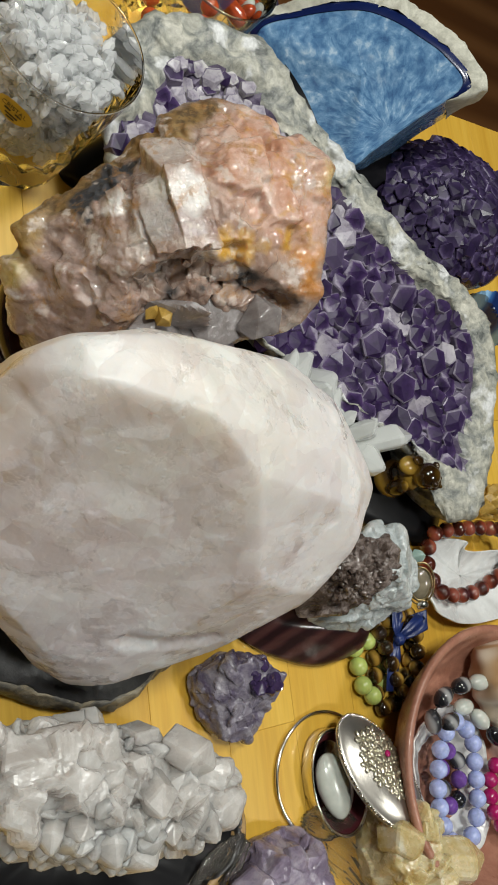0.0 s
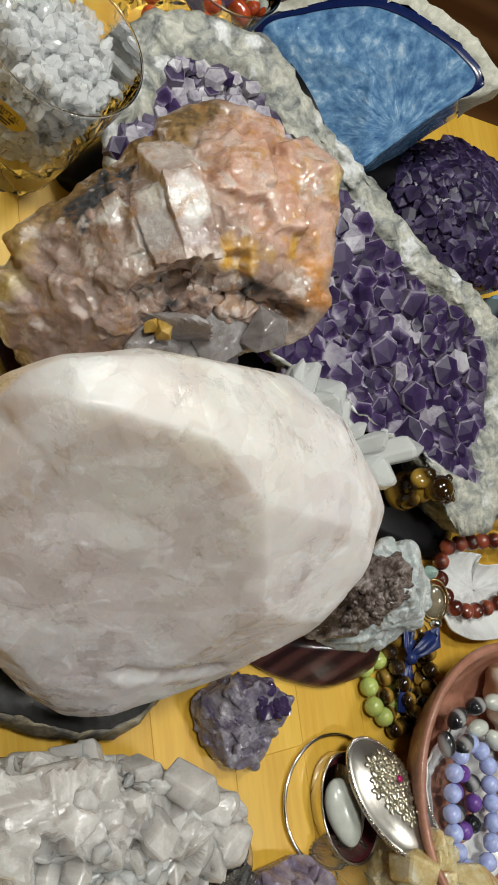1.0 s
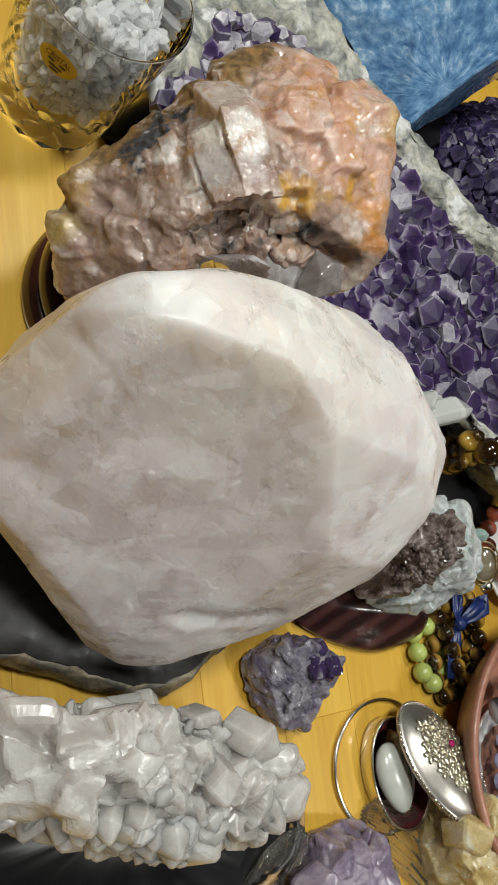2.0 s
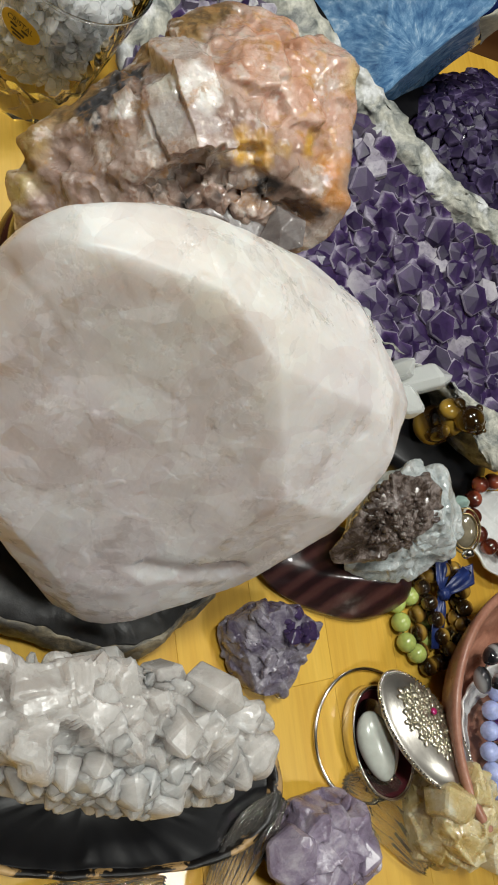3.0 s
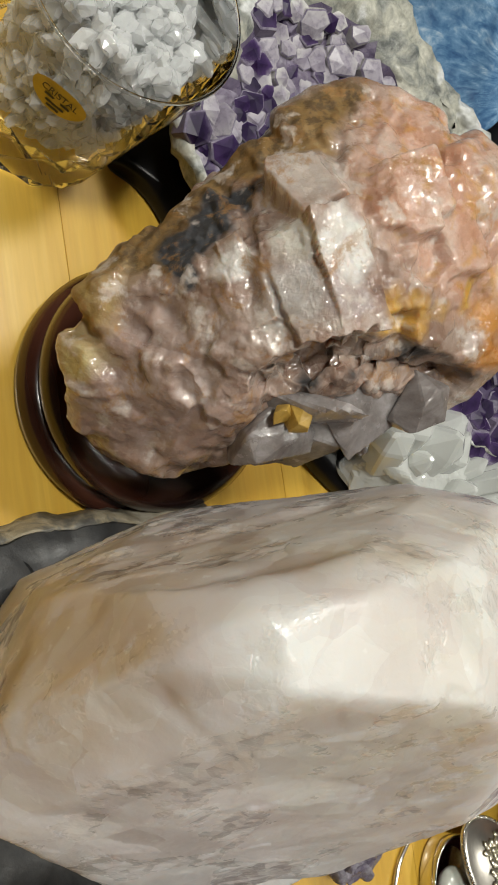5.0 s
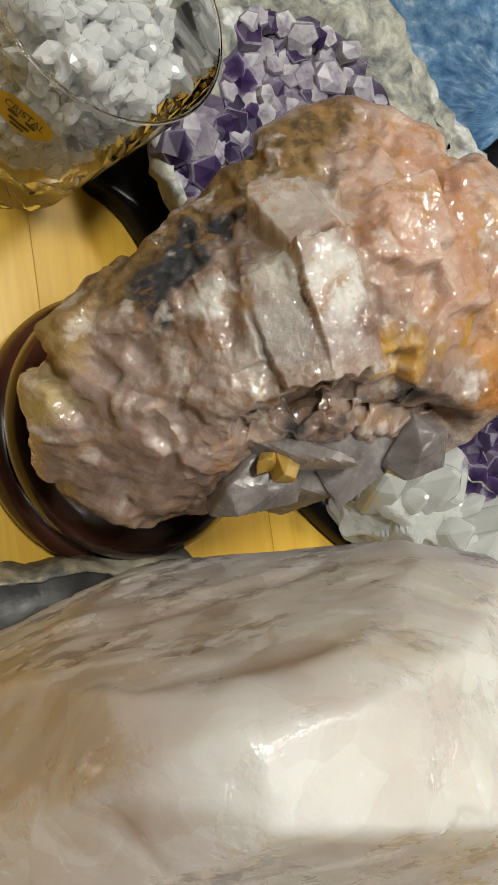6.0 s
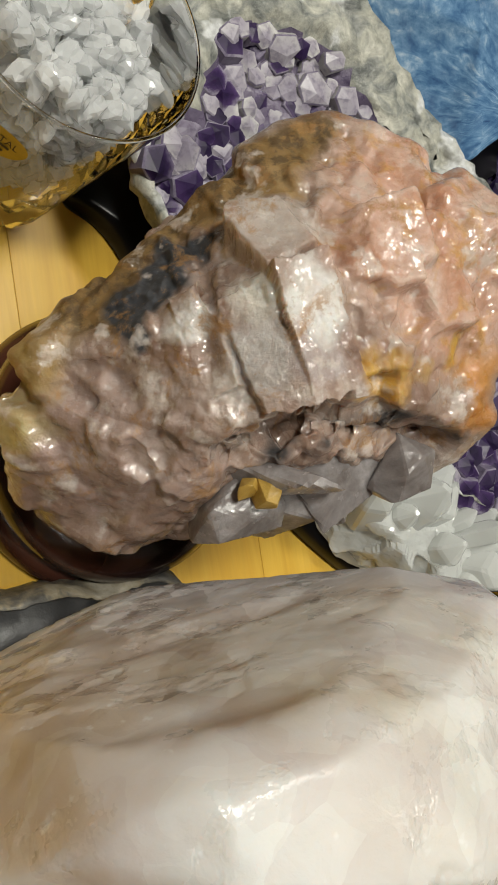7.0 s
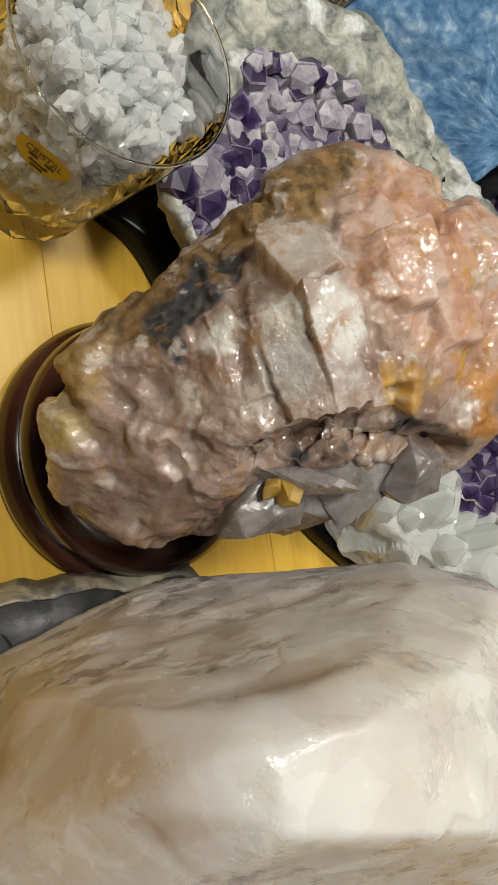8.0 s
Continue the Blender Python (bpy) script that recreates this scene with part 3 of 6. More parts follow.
m_gold = banded("tiger_eye_carving", [(0.2, (0.02, 0.009, 0.002)), (0.6, (0.09, 0.048, 0.006)), (0.95, (0.33, 0.2, 0.03))], 16, (30, 60, 20), 0.12, 4.0)
m_lace = plain("blue_lace_agate", (0.38, 0.44, 0.72), 0.2, sss=0.3, vary=0.2, scale=300, coat=0.4)
m_blackbead = banded("banded_black_agate", [(0.3, (0.01, 0.01, 0.012)), (0.8, (0.04, 0.04, 0.045)), (0.99, (0.3, 0.3, 0.3))], 18, (60, 20, 0), 0.08, 3.0)
m_purplebead = plain("amethyst_bead", (0.12, 0.05, 0.24), 0.12, vary=0.5, coat=0.5)
m_magenta = plain("magenta_bead", (0.35, 0.01, 0.1), 0.2, coat=0.4)
m_seashell = banded("cream_sea_shell", [(0.2, (0.6, 0.5, 0.38)), (0.6, (0.74, 0.66, 0.54)), (0.98, (0.42, 0.26, 0.13))], 14, (0, 0, 20), 0.3, 3.0)
m_carnelian = plain("carnelian", (0.4, 0.06, 0.015), 0.15, vary=0.4, coat=0.5)
m_cloth = plain("dark_purple_cloth", (0.025, 0.015, 0.05), 0.8, vary=0.4, scale=60)
m_floor = banded("brown_floor_boards", [(0.2, (0.14, 0.05, 0.012)), (0.7, (0.2, 0.08, 0.022)), (0.95, (0.24, 0.1, 0.03))], 2.4, (0, 0, 90), 0.35, 1.2)
m_wall = plain("warm_grey_paint", (0.12, 0.115, 0.11), 0.8, vary=0.06, scale=4)
m_worn = mineral("worn_black_lacquer", [(0.5, (0.007, 0.006, 0.006)), (0.555, (0.02, 0.014, 0.008)), (0.575, (0.36, 0.22, 0.09)), (0.7, (0.5, 0.33, 0.15))], 85, 0.4, bumps=0.3)
m_ochre = mineral("ochre_stone", [(0.3, (0.35, 0.2, 0.03)), (0.7, (0.6, 0.4, 0.1))], 70, 0.4)


# ---- shapes ----
def mesh(name, verts, faces, smooth=False):
    me = bpy.data.meshes.new(name)
    me.from_pydata([tuple(v) for v in verts], [], [tuple(f) for f in faces])
    me.validate()
    if smooth:
        me.shade_smooth()
    return me


def part(name, me, mat, parent=None, label="", at=None):
    ob = new(name, me)
    if mat:
        me.materials.clear()
        me.materials.append(mat)
    if parent:
        ob.parent = parent
    if at is not None:
        ob.matrix_basis = at
    if label:
        ob["label"] = label
    return ob


def thing(name, label, category, at=(0, 0, 0), group="", kind=""):
    ob = new(name)
    ob.empty_display_size = 0.01
    ob.location = at
    return tagged(ob, label, category, group, kind)


def solo(name, me, mat, label, category, at=(0, 0, 0), group="", kind=""):
    ob = part(name, me, mat)
    ob.location = at
    return tagged(ob, label, category, group, kind)


def ball(subdiv):
    bm = bmesh.new()
    bmesh.ops.create_icosphere(bm, subdivisions=subdiv, radius=1)
    v = np.array([x.co[:] for x in bm.verts])
    f = [[x.index for x in g.verts] for g in bm.faces]
    bm.free()
    return v / np.linalg.norm(v, axis=1)[:, None], f


def hull_planes(pts):
    """Outward planes (normal, offset) of the convex body over the corners."""
    p = np.array(pts, float)
    k = len(p)
    out = []
    for a in range(k):
        for b in range(a + 1, k):
            for c in range(b + 1, k):
                n = np.cross(p[b] - p[a], p[c] - p[a])
                ln = np.linalg.norm(n)
                if ln < 1e-6:
                    continue
                n = n / ln
                d = p @ n - p[a] @ n
                if d.max() < 1e-6:
                    out.append((*n, p[a] @ n))
                elif d.min() > -1e-6:
                    out.append((*-n, -(p[a] @ n)))
    return np.unique(np.round(out, 6), axis=0)


def noise_at(v, scale, octaves=4, seed=0.0):
    return np.array([noise.fractal(Vector((x * scale + seed, y * scale - seed, z * scale + 2 * seed)), 0.9, 2.0, octaves) for x, y, z in v])


def neighbours_mean(v, faces):
    t = np.array(faces)
    total, n = np.zeros_like(v), np.zeros(len(v))
    for a, b in ((0, 1), (1, 2), (2, 0)):
        for i, j in ((a, b), (b, a)):
            np.add.at(total, t[:, i], v[t[:, j]])
            np.add.at(n, t[:, i], 1)
    return total / n[:, None]


def normals_of(v, faces):
    """Outward directions of a round body's corners, evened over their neighbours."""
    t = np.array(faces)
    n = np.cross(v[t[:, 1]] - v[t[:, 0]], v[t[:, 2]] - v[t[:, 0]])
    out = np.zeros_like(v)
    for j in range(3):
        np.add.at(out, t[:, j], n)
    for _ in range(3):
        out = 0.5 * out + 0.5 * neighbours_mean(out, faces)
    return out / np.maximum(np.linalg.norm(out, axis=1), 1e-9)[:, None]


def nearest(p, s):
    """Index of the nearest seed to each point."""
    out = np.empty(len(p), int)
    ss = (s**2).sum(1)
    for i in range(0, len(p), 4000):
        out[i : i + 4000] = (ss - 2 * p[i : i + 4000] @ s.T).argmin(1)
    return out


def rock(corners, centre, subdiv=6, sharp=200, chips=40, chip=0.06, facets=60, facet=0.6, tilt=0.12, rough=0.8, rough_scale=0.05, seed=1, relax=1, grow=1.0, more=(), ragged=0.0, flats=(), marks=None, cuts=(), cut_in=0.0, grooves=()):
    """A broken stone in mm: a body over its corners, chipped by random planes, split in flat-faced blocks (count, step, lean) of sinking size, with roughness."""
    rng = np.random.default_rng(seed)
    c = np.array(centre, float)
    p = np.array(corners, float) - c
    planes = hull_planes(p)
    if chips:
        u = rng.normal(size=(chips, 3))
        u /= np.linalg.norm(u, axis=1)[:, None]
        h = (p @ u.T).max(0) * (1 - chip * rng.random(chips))
        planes = np.r_[planes, np.c_[u, h]]
    if len(cuts):
        u = np.array(cuts, float)
        u /= np.linalg.norm(u, axis=1)[:, None]
        planes = np.c_[u, (p @ u.T).max(0) * (1 - cut_in * rng.random(len(u)))]
    d, faces = ball(subdiv)
    k = np.maximum(d @ planes[:, :3].T, 1e-6) / np.maximum(planes[:, 3], 1e-3)
    top = k.max(1)
    r = 1 / (top * ((k / top[:, None]) ** sharp).sum(1) ** (1 / sharp))
    v = d * (r * (grow / (r * top).mean()))[:, None]
    wander = np.stack([noise_at(v, 0.11, 3, seed + 5.3 * j) for j in range(3)], 1) if ragged else np.zeros_like(v)
    for i, (count, step, lean) in enumerate(([(facets, facet, tilt)] if facets else []) + list(more)):
        s = v[rng.choice(len(v), count, replace=False)]
        lean3 = rng.normal(size=(count, 3)) * lean
        out = normals_of(v, faces)
        h = rng.normal(size=count) * step
        near = nearest(v + wander * ragged * (0.5**i), s)
        if marks is not None:
            marks.append(rng.random(count)[near])
        off = h[near] + ((v - s[near]) * lean3[near]).sum(1)
        lim = 2.5 * np.std(off)
        v = v + out * off.clip(-lim, lim)[:, None]
        for _ in range(relax):
            v = 0.6 * v + 0.4 * neighbours_mean(v, faces)
    for place, normal, half in flats:
        q = np.array(place, float) - c
        n = np.array(normal, float)
        n /= np.linalg.norm(n)
        w = v + wander * ragged * 0.25 - q
        side = np.cross(n, (1, 0.2, 0))
        side /= np.linalg.norm(side)
        inside = (abs(w @ side) < half[0]) & (abs(w @ np.cross(n, side)) < half[1]) & (abs(w @ n) < 7)
        reach = (q @ n) / np.maximum(d @ n, 0.2)
        v[inside] = d[inside] * reach[inside, None]
        v = 0.5 * v + 0.5 * neighbours_mean(v, faces)
    for line, wide, deep in grooves:
        q = np.array(line, float) - c
        w = v + wander * ragged * 0.35
        gap = np.full(len(v), 1e9)
        for a, b in zip(q[:-1], q[1:]):
            t = (((w - a) @ (b - a)) / ((b - a) @ (b - a))).clip(0, 1)
            gap = np.minimum(gap, np.linalg.norm(w - a - t[:, None] * (b - a), axis=1))
        s = (1 - gap / wide).clip(0, 1)
        v = v - normals_of(v, faces) * (deep * s * s * (3 - 2 * s))[:, None]
    if rough:
        v = v + normals_of(v, faces) * (noise_at(v, rough_scale, 5, seed) * rough)[:, None]
    return v + c, faces


def attribute(me, name, values):
    me.attributes.new(name, "FLOAT", "POINT").data.foreach_set("value", np.array(values, np.float32))


def add_rock(name, label, category, mat, corners, centre, base=None, **kw):
    smooth = kw.pop("smooth", False)
    v, f = rock(corners, centre, **kw)
    low = v[:, 2].min() if base is None else base
    o = np.array([centre[0], centre[1], low])
    return solo(name, mesh(name, (v - o) * MM, f, smooth), mat, label, category, o * MM)


def spline(pts, count):
    """Closed smooth curve through the points (Catmull-Rom)."""
    p = np.array(pts, float)
    k = len(p)
    out = []
    for i in range(count):
        s = i * k / count
        a, t = int(s), s - int(s)
        q0, q1, q2, q3 = (p[(a + j) % k] for j in (-1, 0, 1, 2))
        out.append(0.5 * (2 * q1 + (q2 - q0) * t + (2 * q0 - 5 * q1 + 4 * q2 - q3) * t * t + (3 * q1 - q0 - 3 * q2 + q3) * t**3))
    return np.array(out)


def stack(outline, centre, rings, axis, count=96, wobble=0.0, wobble_scale=0.08, seed=0, caps=True):
    """A body of rings in mm: each ring is the outline scaled about its centre and shifted along the axis; rings are (scale, shift)."""
    o = spline(outline, count)
    c = np.array(centre, float)
    ax = np.array(axis, float)
    ax /= np.linalg.norm(ax)
    v = [c + (o - c) * s + ax * h for s, h in rings]
    v = np.concatenate(v)
    if wobble:
        w = np.stack([noise_at(v, wobble_scale, 4, seed + 11.3 * j) for j in range(3)], 1)
        v = v + w * wobble
    f = []
    for i in range(len(rings) - 1):
        for j in range(count):
            a, b = i * count + j, i * count + (j + 1) % count
            f.append((a, b, b + count, a + count))
    if caps:
        v = np.r_[v, [c + ax * rings[0][1], c + ax * rings[-1][1]]]
        k = len(v)
        f += [(k - 2, (j + 1) % count, j) for j in range(count)]
        base = (len(rings) - 1) * count
        f += [(k - 1, base + j, base + (j + 1) % count) for j in range(count)]
    return v, f


def lathe(profile, count=48):
    """Turned body from (radius, height) in mm."""
    v, f = [], []
    for r, z in profile:
        v += [(r * math.cos(2 * math.pi * j / count), r * math.sin(2 * math.pi * j / count), z) for j in range(count)]
    for i in range(len(profile) - 1):
        for j in range(count):
            a, b = i * count + j, i * count + (j + 1) % count
            f.append((a, b, b + count, a + count))
    return np.array(v), f


def tube(pts, radius, sides=10, closed=False):
    p = np.array(pts, float)
    k = len(p)
    rad = np.broadcast_to(radius, (k,))
    v, f = [], []
    for i in range(k):
        t = p[(i + 1) % k] - p[i - 1] if closed or 0 < i < k - 1 else (p[1] - p[0] if i == 0 else p[-1] - p[-2])
        t = t / np.linalg.norm(t)
        a = np.cross(t, (0.3, 0.2, 0.93))
        a /= np.linalg.norm(a)
        b = np.cross(t, a)
        v += [p[i] + rad[i] * (a * math.cos(s) + b * math.sin(s)) for s in np.linspace(0, 2 * math.pi, sides, endpoint=False)]
    for i in range(k if closed else k - 1):
        for j in range(sides):
            n = (i + 1) % k
            f.append((i * sides + j, i * sides + (j + 1) % sides, n * sides + (j + 1) % sides, n * sides + j))
    if not closed:
        f += [tuple(range(sides))[::-1], tuple(range((k - 1) * sides, k * sides))]
    return np.array(v), f


def joined(pieces):
    v, f, k = [], [], 0
    for a, b in pieces:
        v.append(np.array(a, float))
        f += [tuple(i + k for i in g) for g in b]
        k += len(a)
    return np.concatenate(v), f


def box(x0, x1, y0, y1, z0, z1):
    v = [(x, y, z) for z in (z0, z1) for y in (y0, y1) for x in (x0, x1)]
    return np.array(v, float), [(0, 2, 3, 1), (4, 5, 7, 6), (0, 1, 5, 4), (2, 6, 7, 3), (0, 4, 6, 2), (1, 3, 7, 5)]


def point_mesh(name, width, length, tip, rng, sides=6):
    """A six-sided quartz point, base at the origin, along z, in metres."""
    v, f = [], []
    ang = [2 * math.pi * (j + 0.18 * rng.normal()) / sides for j in range(sides)]
    for s, z in ((0.92, 0), (1.0, length - tip)):
        v += [(width / 2 * s * math.cos(a), width / 2 * s * math.sin(a), z + (0.15 * tip * rng.normal() if z else 0)) for a in ang]
    v.append((width * 0.2 * rng.normal(), width * 0.2 * rng.normal(), length))
    for j in range(sides):
        n = (j + 1) % sides
        f += [(j, n, sides + n, sides + j), (sides + j, sides + n, 2 * sides)]
    f.append(tuple(range(sides))[::-1])
    return mesh(name, np.array(v) * MM, f)


def soft_point(name, rng, tip=0.4, mat=None, worn=0.05):
    """A blunt, slightly worn quartz point one unit (1 mm) wide, base at the origin."""
    me = point_mesh(name, 1.0, 1.25, tip, rng)
    bm = bmesh.new()
    bm.from_mesh(me)
    bmesh.ops.bevel(bm, geom=bm.edges[:], offset=worn * MM, segments=1 if worn < 0.08 else 3, affect="EDGES")
    bm.to_mesh(me)
    bm.free()
    if worn >= 0.08:
        me.shade_smooth()
    if mat:
        me.materials.append(mat)
    return me


def knob(name, size, rng, mat, seed):
    """A blocky lump of quartz, in mm about its middle."""
    c = rng.normal(size=(11, 3))
    c = c / np.linalg.norm(c, axis=1)[:, None] * size
    v, f = rock(c, (0, 0, 0), subdiv=5, sharp=110, chips=6, chip=0.1, facets=0, rough=0.1, rough_scale=0.3, seed=seed, grow=1.15)
    me = mesh(name, v * MM, f)
    me.materials.append(mat)
    return me


def aim(at, direction, spin=0.0, scale=1.0):
    q = Vector(direction).to_track_quat("Z", "Y")
    return Matrix.LocRotScale(Vector(at), q, Vector((scale,) * 3)) @ Matrix.Rotation(spin, 4, "Z")


def on_outline(p, poly):
    """Whether a 2D point lies inside a closed polygon."""
    x, y = p
    inside = False
    for (x0, y0), (x1, y1) in zip(poly, np.roll(poly, -1, 0)):
        if (y0 > y) != (y1 > y) and x < (x1 - x0) * (y - y0) / (y1 - y0) + x0:
            inside = not inside
    return inside


# ---- the room ----
def slab_box(name, x0, x1, y0, y1, z0, z1, mat, label, category):
    v, f = box(x0, x1, y0, y1, z0, z1)
    return tagged(part(name, mesh(name, v, f), mat), label, category, kind="structure")


FLOOR = -0.75
slab_box("floor", -2.6, 2.6, -2.6, 2.6, FLOOR - 0.1, FLOOR, m_floor, "brown varnished wooden floor boards", "floor")
slab_box("ceiling", -2.6, 2.6, -2.6, 2.6, 1.7, 1.8, m_wall, "plain warm white ceiling", "ceiling")
slab_box("wall_north", -2.6, 2.6, 2.6, 2.7, FLOOR, 1.7, m_wall, "plain warm white painted wall", "wall")
slab_box("wall_south", -2.6, 2.6, -2.7, -2.6, FLOOR, 1.7, m_wall, "plain warm white painted wall", "wall")
slab_box("wall_east", 2.6, 2.7, -2.6, 2.6, FLOOR, 1.7, m_wall, "plain warm white painted wall", "wall")
slab_box("wall_west", -2.7, -2.6, -2.6, 2.6, FLOOR, 1.7, m_wall, "plain warm white painted wall", "wall")

# ---- the table ----
EDGE = 0.262
table = thing("table", "varnished yellow pine table of laminated staves", "table", (0, 0, FLOOR))
v, f = box(-0.45, 0.55, -0.62, EDGE, 0.722, 0.735)
part("underboard", mesh("underboard", v, f), m_pine, table)
for x in (-0.40, 0.50):
    for y in (-0.57, 0.21):
        v, f = box(x - 0.03, x + 0.03, y - 0.03, y + 0.03, 0, 0.722)
        part("leg", mesh("leg", v, f), m_pine, table)
rng = np.random.default_rng(5)
STAVE = 0.0415
x = -0.45
while x < 0.545:
    y = -0.62 - 0.25 * rng.random()
    while y < EDGE:
        y0, y1 = max(y, -0.62), min(y + 0.28 + 0.2 * rng.random(), EDGE)
        y = y1 if y1 > -0.62 else y + 0.3
        if y1 - y0 < 0.01:
            continue
        g = 0.00005
        w, l, h = STAVE / 2 - g, (y1 - y0) / 2 - g, 0.015
        e = 0.00015
        vv = [(sx * (w - k), sy * (l - k), z) for z, k in ((0, 0), (h - e, 0), (h, e)) for sx, sy in ((-1, -1), (1, -1), (1, 1), (-1, 1))]
        ff = [(i * 4 + j, i * 4 + (j + 1) % 4, i * 4 + 4 + (j + 1) % 4, i * 4 + 4 + j) for i in range(2) for j in range(4)] + [(3, 2, 1, 0), (8, 9, 10, 11)]
        part("stave", mesh("stave", vv, ff), m_pine, table, at=pose(x + STAVE / 2, (y0 + y1) / 2, 0.735))
    x += STAVE

# a dark cloth-covered bench behind the table
v, f = stack([(-330, 300, 0), (80, 290, 0), (95, 420, 0), (60, 620, 0), (-330, 620, 0)], (-110, 450, 0), [(1.0, 0), (1.0, 690), (0.99, 705), (0.96, 712), (0.3, 714)], (0, 0, 1), 80, 3.0, 0.02)
solo("bench", mesh("bench", (v - (-110, 450, 0)) * MM, f, True), m_cloth, "low bench draped in dark purple cloth behind the table", "bench", (-0.11, 0.45, FLOOR))

# ---- the large stones ----
rose_corners = [(-170, -18, 163), (-135, -28, 170), (-103, -52, 150), (-58, -42, 142), (-37, -45, 129), (-53, -11, 127), (-72, 1, 129), (-106, 1, 139), (-127, 1, 146),
                (-150, -2, 141), (-172, -8, 110), (-49, -67, 121), (-61, -86, 107), (-75, -92, 88), (-112, -92, 86), (-124, -106, 40), (-140, -94, 45), (-158, -66, 70), (-170, -57, 95), (-116, -92, 26),
                (-200, -42, 95), (-196, -20, 112), (-180, -34, 28), (-165, -10, 26), (-131, -4, 28), (-103, -2, 42), (-80, -30, 50), (-152, -5, 166), (-170, -6, 161), (-178, -8, 151), (-136, -6, 160), (-119, -4, 153), (-80, -1, 140), (-57, -13, 132), (-99, 4, 127), (-85, 4, 104), (-139, 3, 91), (-165, 1, 95), (-149, -94, 54), (-131, -104, 54), (-159, -74, 50)]
# the large broken faces, by the way they look
ROSE_FACES = [(-0.12, 0.02, 1), (-0.32, -0.78, 0.53), (-0.75, -0.4, 0.5), (0.32, 0.12, 0.92), (0.1, -0.7, 0.7), (0.25, -0.3, 0.92), (-0.42, 0.8, 0.35), (0.1, 0.72, 0.68), (-0.1, 1, 0.05), (-0.55, -0.8, 0.1), (-0.3, -0.9, 0.2),
              (0.85, 0.2, 0.5), (0.75, -0.5, 0.45), (0.5, 0.7, 0.5), (0.55, -0.75, 0.3), (0.3, -0.9, -0.2), (0.9, -0.2, -0.3), (0.5, 0.6, -0.6), (-0.9, 0.1, 0.3), (-0.7, 0.65, 0.1), (-0.6, 0.5, -0.6), (-0.8, -0.5, -0.3), (0, 0, -1),
              (0.6, -0.2, -0.75), (-0.2, -0.8, -0.55), (-0.45, -0.35, 0.82), (-0.1, 0.45, 0.9), (-0.5, 0.45, 0.75), (-0.05, -0.9, 0.42), (0.6, 0.25, 0.75), (0.55, -0.35, 0.78), (-0.5, -0.65, 0.6), (-0.15, -0.6, 0.8), (0.35, 0.5, 0.8), (-0.62, -0.78, -0.1), (0.2, 0.95, 0.3), (0.12, 0.9, 0.42), (-0.16, 0.9, 0.4), (-0.25, 0.97, -0.1), (0.32, 0.94, 0.08), (-0.02, 0.82, 0.57), (-0.3, 0.8, 0.52), (-0.6, 0.74, 0.3), (-0.3, 0.55, 0.78), (-0.75, 0.3, 0.58), (0.12, 0.35, 0.93)]
rng = np.random.default_rng(44)
extra = rng.normal(size=(44, 3))
blocks = []
v, f = rock(rose_corners, (-125, -42, 95), subdiv=8, sharp=300, chips=0, cuts=ROSE_FACES + [tuple(u) for u in extra], cut_in=0.022, facets=420, facet=0.01, tilt=0.016, rough=0.35, rough_scale=0.05, seed=4, relax=1, grow=1.0, ragged=4.0, marks=blocks,
            grooves=[(((-184, -12, 104), (-168, -3, 134), (-152, 1, 149), (-130, 5, 148), (-114, 7, 143)), 8, 0.9), (((-176, -2, 70), (-150, 6, 100), (-112, 8, 110)), 10, 1.5),
                     (((-181, -14, 142), (-178, -27, 150), (-169, -34, 143)), 3.5, 0.9), (((-124, -88, 82), (-112, -92, 84), (-92, -93, 84)), 7, 3.0), (((-56, 0, 127), (-72, -12, 140), (-66, -38, 144), (-70, -58, 136)), 4, 0.6)])
v[:, 2] = np.maximum(v[:, 2], 22.2)
me = mesh("rose_quartz_boulder", (v - (-125, -42, 22)) * MM, f, True)
attribute(me, "block", neighbours_mean(np.stack([blocks[0]] * 3, 1), f)[:, 0])
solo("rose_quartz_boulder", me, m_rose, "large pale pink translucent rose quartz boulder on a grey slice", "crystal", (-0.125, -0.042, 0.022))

slice_top = [(-62, -98, 22), (-78, -108, 22), (-96, -118, 22), (-120, -116, 22), (-148, -104, 22), (-185, -85, 22), (-215, -40, 22), (-190, 0, 22), (-144, 9, 22), (-110, 6, 22), (-86, 3, 22), (-66, -40, 22), (-58, -75, 22)]
slab = thing("agate_slice", "dark grey rough-edged stone slice lying on the table", "stone", (-0.13, -0.05, 0))
for name, mat, rings in (("polished_top", m_slate, [(0.3, 0), (0.8, 0), (0.965, 0), (0.975, -1.5)]), ("rough_edge", m_slate_edge, [(0.962, -3.0), (0.978, -0.3), (1.0, -2), (1.02, -5), (1.025, -8), (1.045, -12), (1.05, -16), (1.03, -22), (0.3, -22)])):
    v, f = stack(slice_top, (-130, -50, 22), rings, (0, 0, 1), 260, 2.2, 0.08, 3)
    v[:, 2] = v[:, 2].clip(0, 22.1 if name == "polished_top" else 21.9)
    part(name, mesh(name, (v - (-130, -50, 0)) * MM, f, True), mat, slab)

